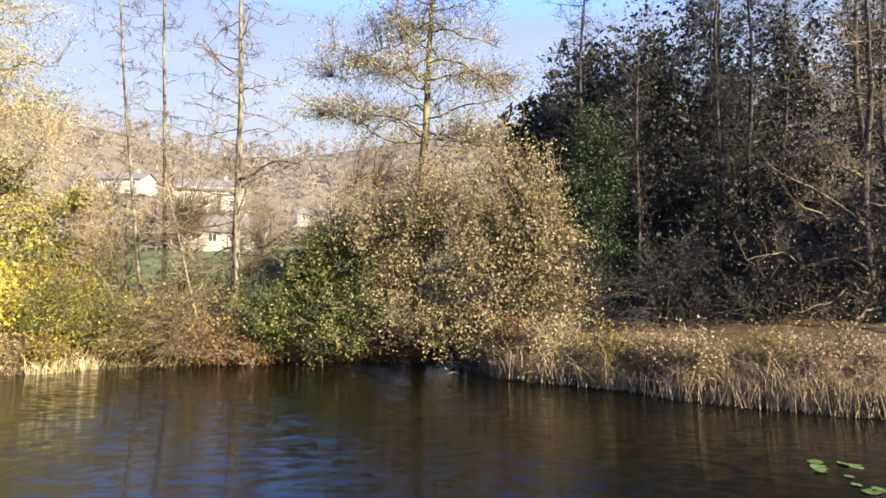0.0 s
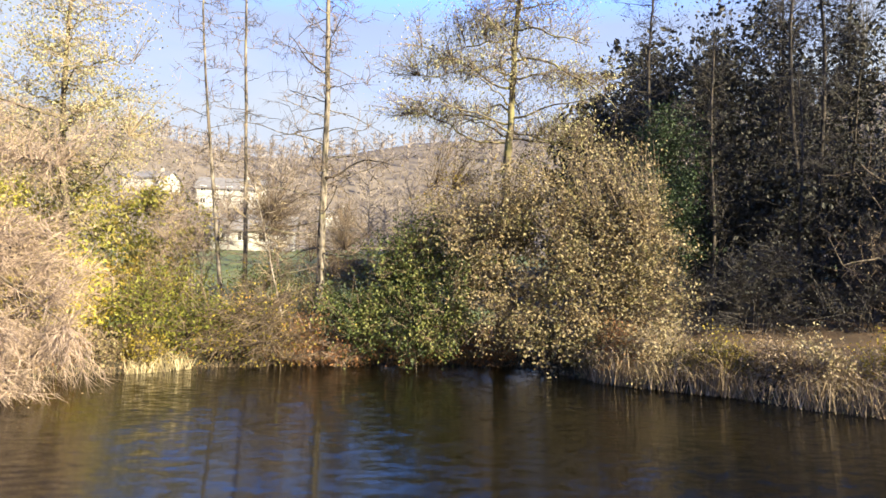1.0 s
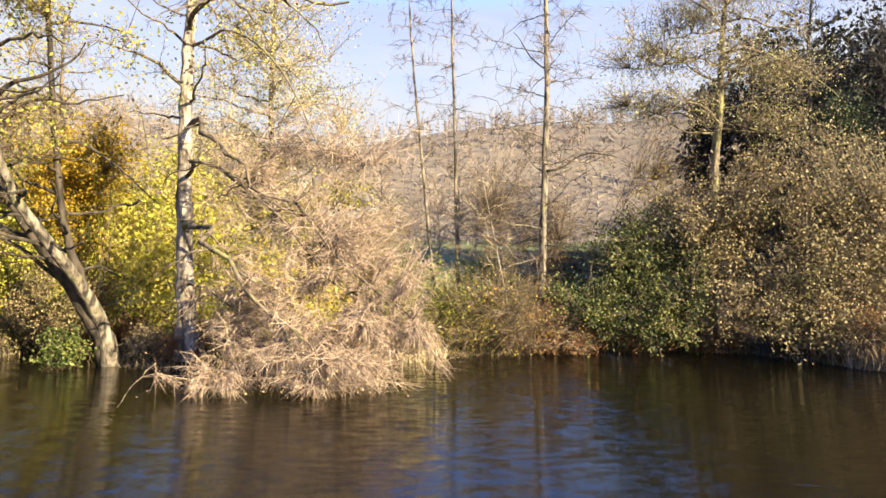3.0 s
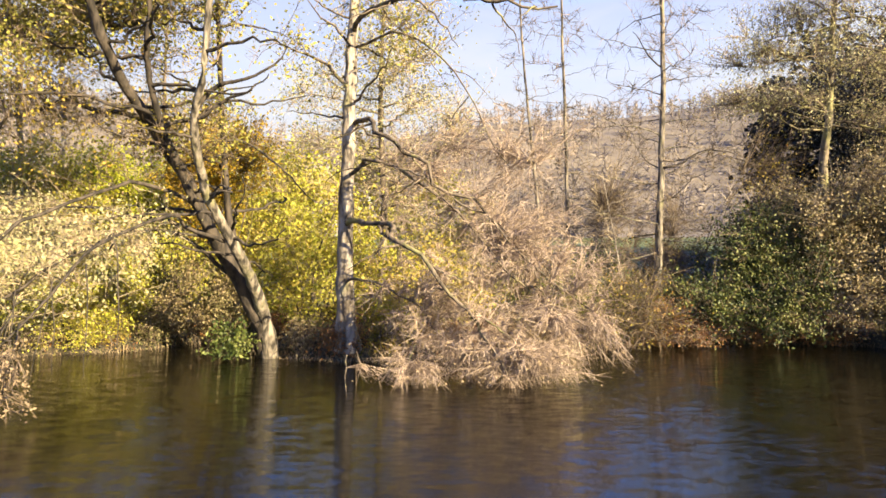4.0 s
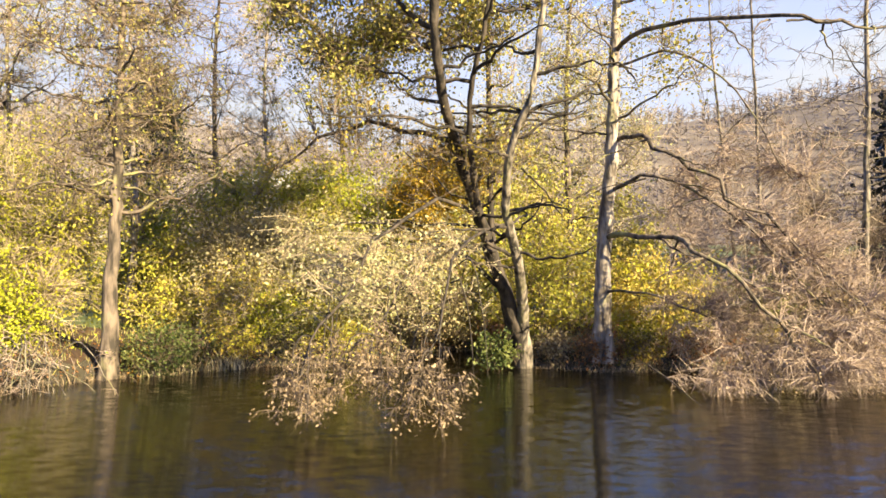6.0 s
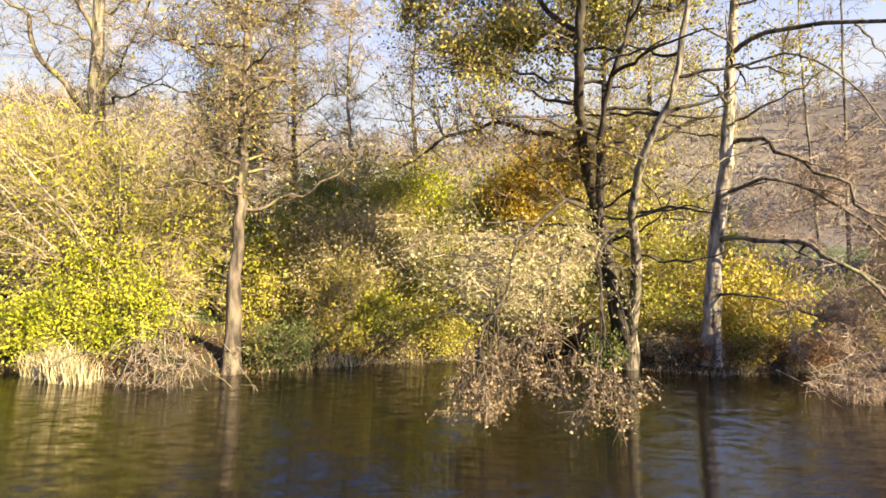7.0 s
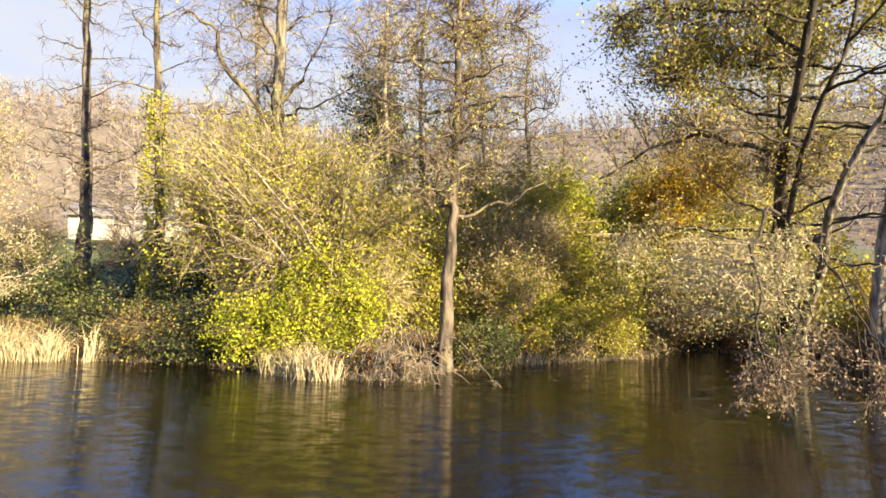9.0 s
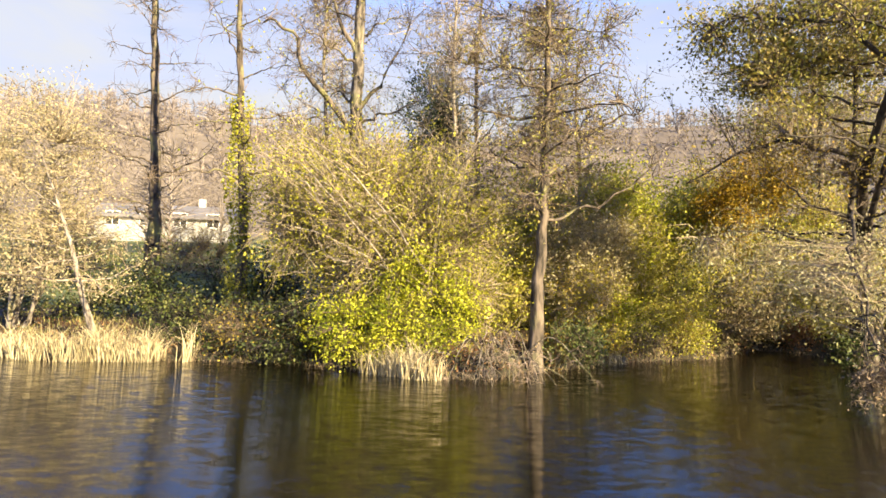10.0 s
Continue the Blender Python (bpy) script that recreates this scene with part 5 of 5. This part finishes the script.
bare_tree("bare pale-twigged tree behind a willow bush", [(-33.0, 24.5, 0), (-32.8, 24.5, 4.199999999999999), (-33.1, 24.5, 8.399999999999999), (-33.0, 24.5, 12)], 0.13, M_PALE, T_PALE, 34, 0.2, 0.98, 2.6, 0.7, 0.3, 0.03, 14, 9, 0.6, L_PALE, 3, 0.05, name="bare_tree")
# near-black twigs put the inner shade of these bushes into the colour
shrub("dark undergrowth behind pale reeds", [(-44.4, 20.2, 1.4, 2.3, 1.2, 1.3), (-41.2, 19.4, 1.6, 1.6, 1.0, 1.4), (-48.2, 20.8, 1.4, 2.4, 1.3, 1.4)], L_MIXED, T_DARK_SHADE, 900, 15, 0.075, 12, 0.025, M_DARK_SHADE, (-44, 20.6), 0.18, rough=0.5, name="undergrowth", category="bush")
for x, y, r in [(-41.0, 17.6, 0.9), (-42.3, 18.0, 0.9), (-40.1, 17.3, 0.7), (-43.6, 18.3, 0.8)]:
    shrub("dark tangled bush with a few green leaves over the water", [(x, y, 0.9, r, 0.6, 0.75), (x - 0.2, y - 0.5, 0.45, r, 0.4, 0.35)], L_MIXED, T_DARK_SHADE, 170, 12, 0.066, 12, 0.018, M_GREY, (x, y + 0.3), 0.14, 7, 0.5, 0.15, "tangled_bush", "bush", group="tangled bushes on the bank", rough=0.5, droop=0.4)
ivied = bpy.data.objects["bare_tree.001"]
t = rng.uniform(0.8, 6.6, 2600)
ring = rng.uniform(0, 6.283, 2600)
wide = 0.20 + 0.30 * np.abs(np.sin(t * 1.1)) * rng.uniform(0, 1, 2600)
v, f = leaves(np.stack([-42.15 - 0.02 * t + np.cos(ring) * wide, 18.95 + np.sin(ring) * wide, t + gz(-42.15, 18.9)], 1), 0.09)
part("ivy", mesh_of("ivy", v, [f], L_WILLOW), ivied, "yellow-green ivy climbing the trunk")
for x, y in [(-52.5, 29.0), (-47.5, 30.5), (-56.5, 33.0), (-50.5, 33.5)]:
    shrub("bare brown bush on the meadow's edge", [(x, y, 3.0, 2.6, 1.2, 1.9)], L_OLIVE, T_BROWN, 330, 3, 0.05, 8, 0.03, M_BARK, None, 0.3, 8, 0.7, 0.1, "bare_bush", "bush", group="bushes on the meadow's edge")
shrub("bare twigs arching down to the water", [(-41.4, 17.3, 0.7, 1.4, 0.8, 0.6)], L_OLIVE, T_BROWN, 260, 7, 0.05, 10, 0.018, M_BARK, (-41.2, 18.2), 0.18, 8, 0.5, 0.15, "brushwood", "brushwood", droop=0.5)
bare_tree("small leaning pale tree with thin tan crown", [(-45.2, 17.4, 0), (-45.6, 17.3, 1.5), (-46.0, 17.3, 3.0), (-46.9, 17.4, 5.2)], 0.11, M_PALE, T_PALE, 18, 0.4, 0.98, 2.4, 0.25, 0.0, 0.03, 9, 6, 0.45, L_PALE, 14, 0.05, "small_tree", 0.25)
shrub("tan-leaved tree crown over the bank", [(-48.8, 18.6, 4.4, 2.0, 1.6, 2.6), (-46.9, 18.0, 5.4, 1.9, 1.3, 2.2), (-47.6, 17.6, 2.6, 1.6, 1.0, 1.2)], L_PALE, T_PALE, 900, 14, 0.055, 8, 0.05, M_PALE, (-48.6, 19.2), 0.22, name="tan_shrub")

# ---------------------------------------------------------------- reeds, grass, litter
xy = np.concatenate([along_shore(11000, -6.4, 6.0, -0.35, 2.6), along_shore(1600, -6.4, -3.4, -0.25, 1.4)])
clump = np.sin(xy[:, 0] * 2.3 + np.sin(xy[:, 1] * 1.7)) * np.sin(xy[:, 1] * 1.9 + 1) + 0.7 * np.sin(xy[:, 0] * 5.9 + xy[:, 1] * 3.1) * np.sin(xy[:, 1] * 4.7 - xy[:, 0])
keep = clump > rng.uniform(-1.3, 0.5, len(xy))          # the bed stands in tussocks with gaps
xy, clump = xy[keep], clump[keep]
blades("reed_bed", "dry tan reeds standing in tussocks along the water", xy, np.full(len(xy), 0.02), 1.05 * (1 + 0.34 * clump), 0.28, 0.008, S_REED, "reeds", 1.3)
pl = along_shore(520, -6.2, 6.0, 0.0, 2.4)
v, f = leaves(np.repeat(np.stack([pl[:, 0], pl[:, 1], rng.uniform(0.5, 1.35, 520)], 1), 6, 0) + rng.normal(size=(3120, 3)) * np.array([0.02, 0.02, 0.07]), 0.05)
tagged(new("reed_plumes", mesh_of("reed_plumes", v, [f], L_BROWN)), "fluffy tan seed heads of the reeds", "reeds", kind="stuff")
xy = np.concatenate([along_shore(2600, -47.8, -42.6, -0.2, 0.7), along_shore(620, -38.3, -36.4, -0.25, 0.3)])
xy = xy[np.sin(xy[:, 0] * 3.1) * np.sin(xy[:, 0] * 1.3 + 1) > rng.uniform(-1.0, 0.45, len(xy))]
blades("pale_reeds", "cream-coloured dead reeds at the waterline", xy, np.full(len(xy), 0.0), 0.85 * (1 + 0.35 * np.sin(xy[:, 0] * 4.1) * np.sin(xy[:, 0] * 1.3 + xy[:, 1] * 3)), 0.24, 0.009, S_CREAM, "reeds", 0.8)
xy = np.concatenate([along_shore(260, -17.8, -16.6, -0.1, 0.5), along_shore(260, -33.6, -31.6, -0.05, 0.5)])
blades("pale_grass", "pale dry grass tufts on the bank", xy, ground_z(xy[:, 0], xy[:, 1]), 0.6, 0.35, 0.009, S_CREAM, "grass", 0.7)
xy = along_shore(11000, -50, 6, 0.05, 5.0)
blades("bank_grass", "short green and straw-coloured bank grass", xy, ground_z(xy[:, 0], xy[:, 1]), 0.22, 0.4, 0.008, S_GRASS, "grass", 0.8)
xy = along_shore(5200, -49, -6.5, -0.03, 0.42)
blades("bank_fringe", "dry grass and roots hanging over the bank's edge", xy, ground_z(xy[:, 0], xy[:, 1]), 0.34, 0.7, 0.008, S_REED, "grass", 1.6)
xy = np.concatenate([along_shore(6000, -50, 4, 0.0, 3.2), along_shore(6000, -49, -6.5, 0.0, 0.8)])
v, f = leaves(np.stack([xy[:, 0], xy[:, 1], ground_z(xy[:, 0], xy[:, 1]) + 0.02], 1), 0.07, 4.0)
tagged(new("fallen_leaves", mesh_of("fallen_leaves", v, [f], L_RUST)), "brown fallen leaves covering the bank", "leaves", kind="stuff")

# ---------------------------------------------------------------- lily pads
def pad_mesh():
    a = np.linspace(0.25, 2 * math.pi - 0.25, 15)
    rim = np.stack([np.cos(a), np.sin(a), 0.05 * np.sin(3 * a)], 1)
    top = np.concatenate([[(0.05, 0, 0.0)], rim])
    v = np.concatenate([top, top - np.array([0, 0, 0.05])])
    n = len(top)
    i = np.arange(1, n - 1)
    z = np.zeros_like(i)
    return mesh_of("lily_pad", v, [np.stack([z, i, i + 1], 1), np.stack([z + n, i + 1 + n, i + n], 1), np.stack([i, i + n, i + 1 + n, i + 1], 1)], M_PAD)


pad = tagged(new("lily_pad", pad_mesh()), "round green water-lily pad floating on the pond", "lily pad", "lily pads")
for k in range(46):
    m = pose(-2.75 + rng.normal() * 0.5 + (k % 3) * 0.3, 10.5 + rng.normal() * 0.45, 0.012 + 0.004 * (k % 4), rng.normal() * 2, rng.normal() * 2, rng.uniform(0, 360)) @ Matrix.Scale(rng.uniform(0.06, 0.12), 4)
    if k == 0:
        pad.matrix_world = m
    else:
        c = copy_thing(pad, pose(0, 0, 0))
        c.matrix_world = m
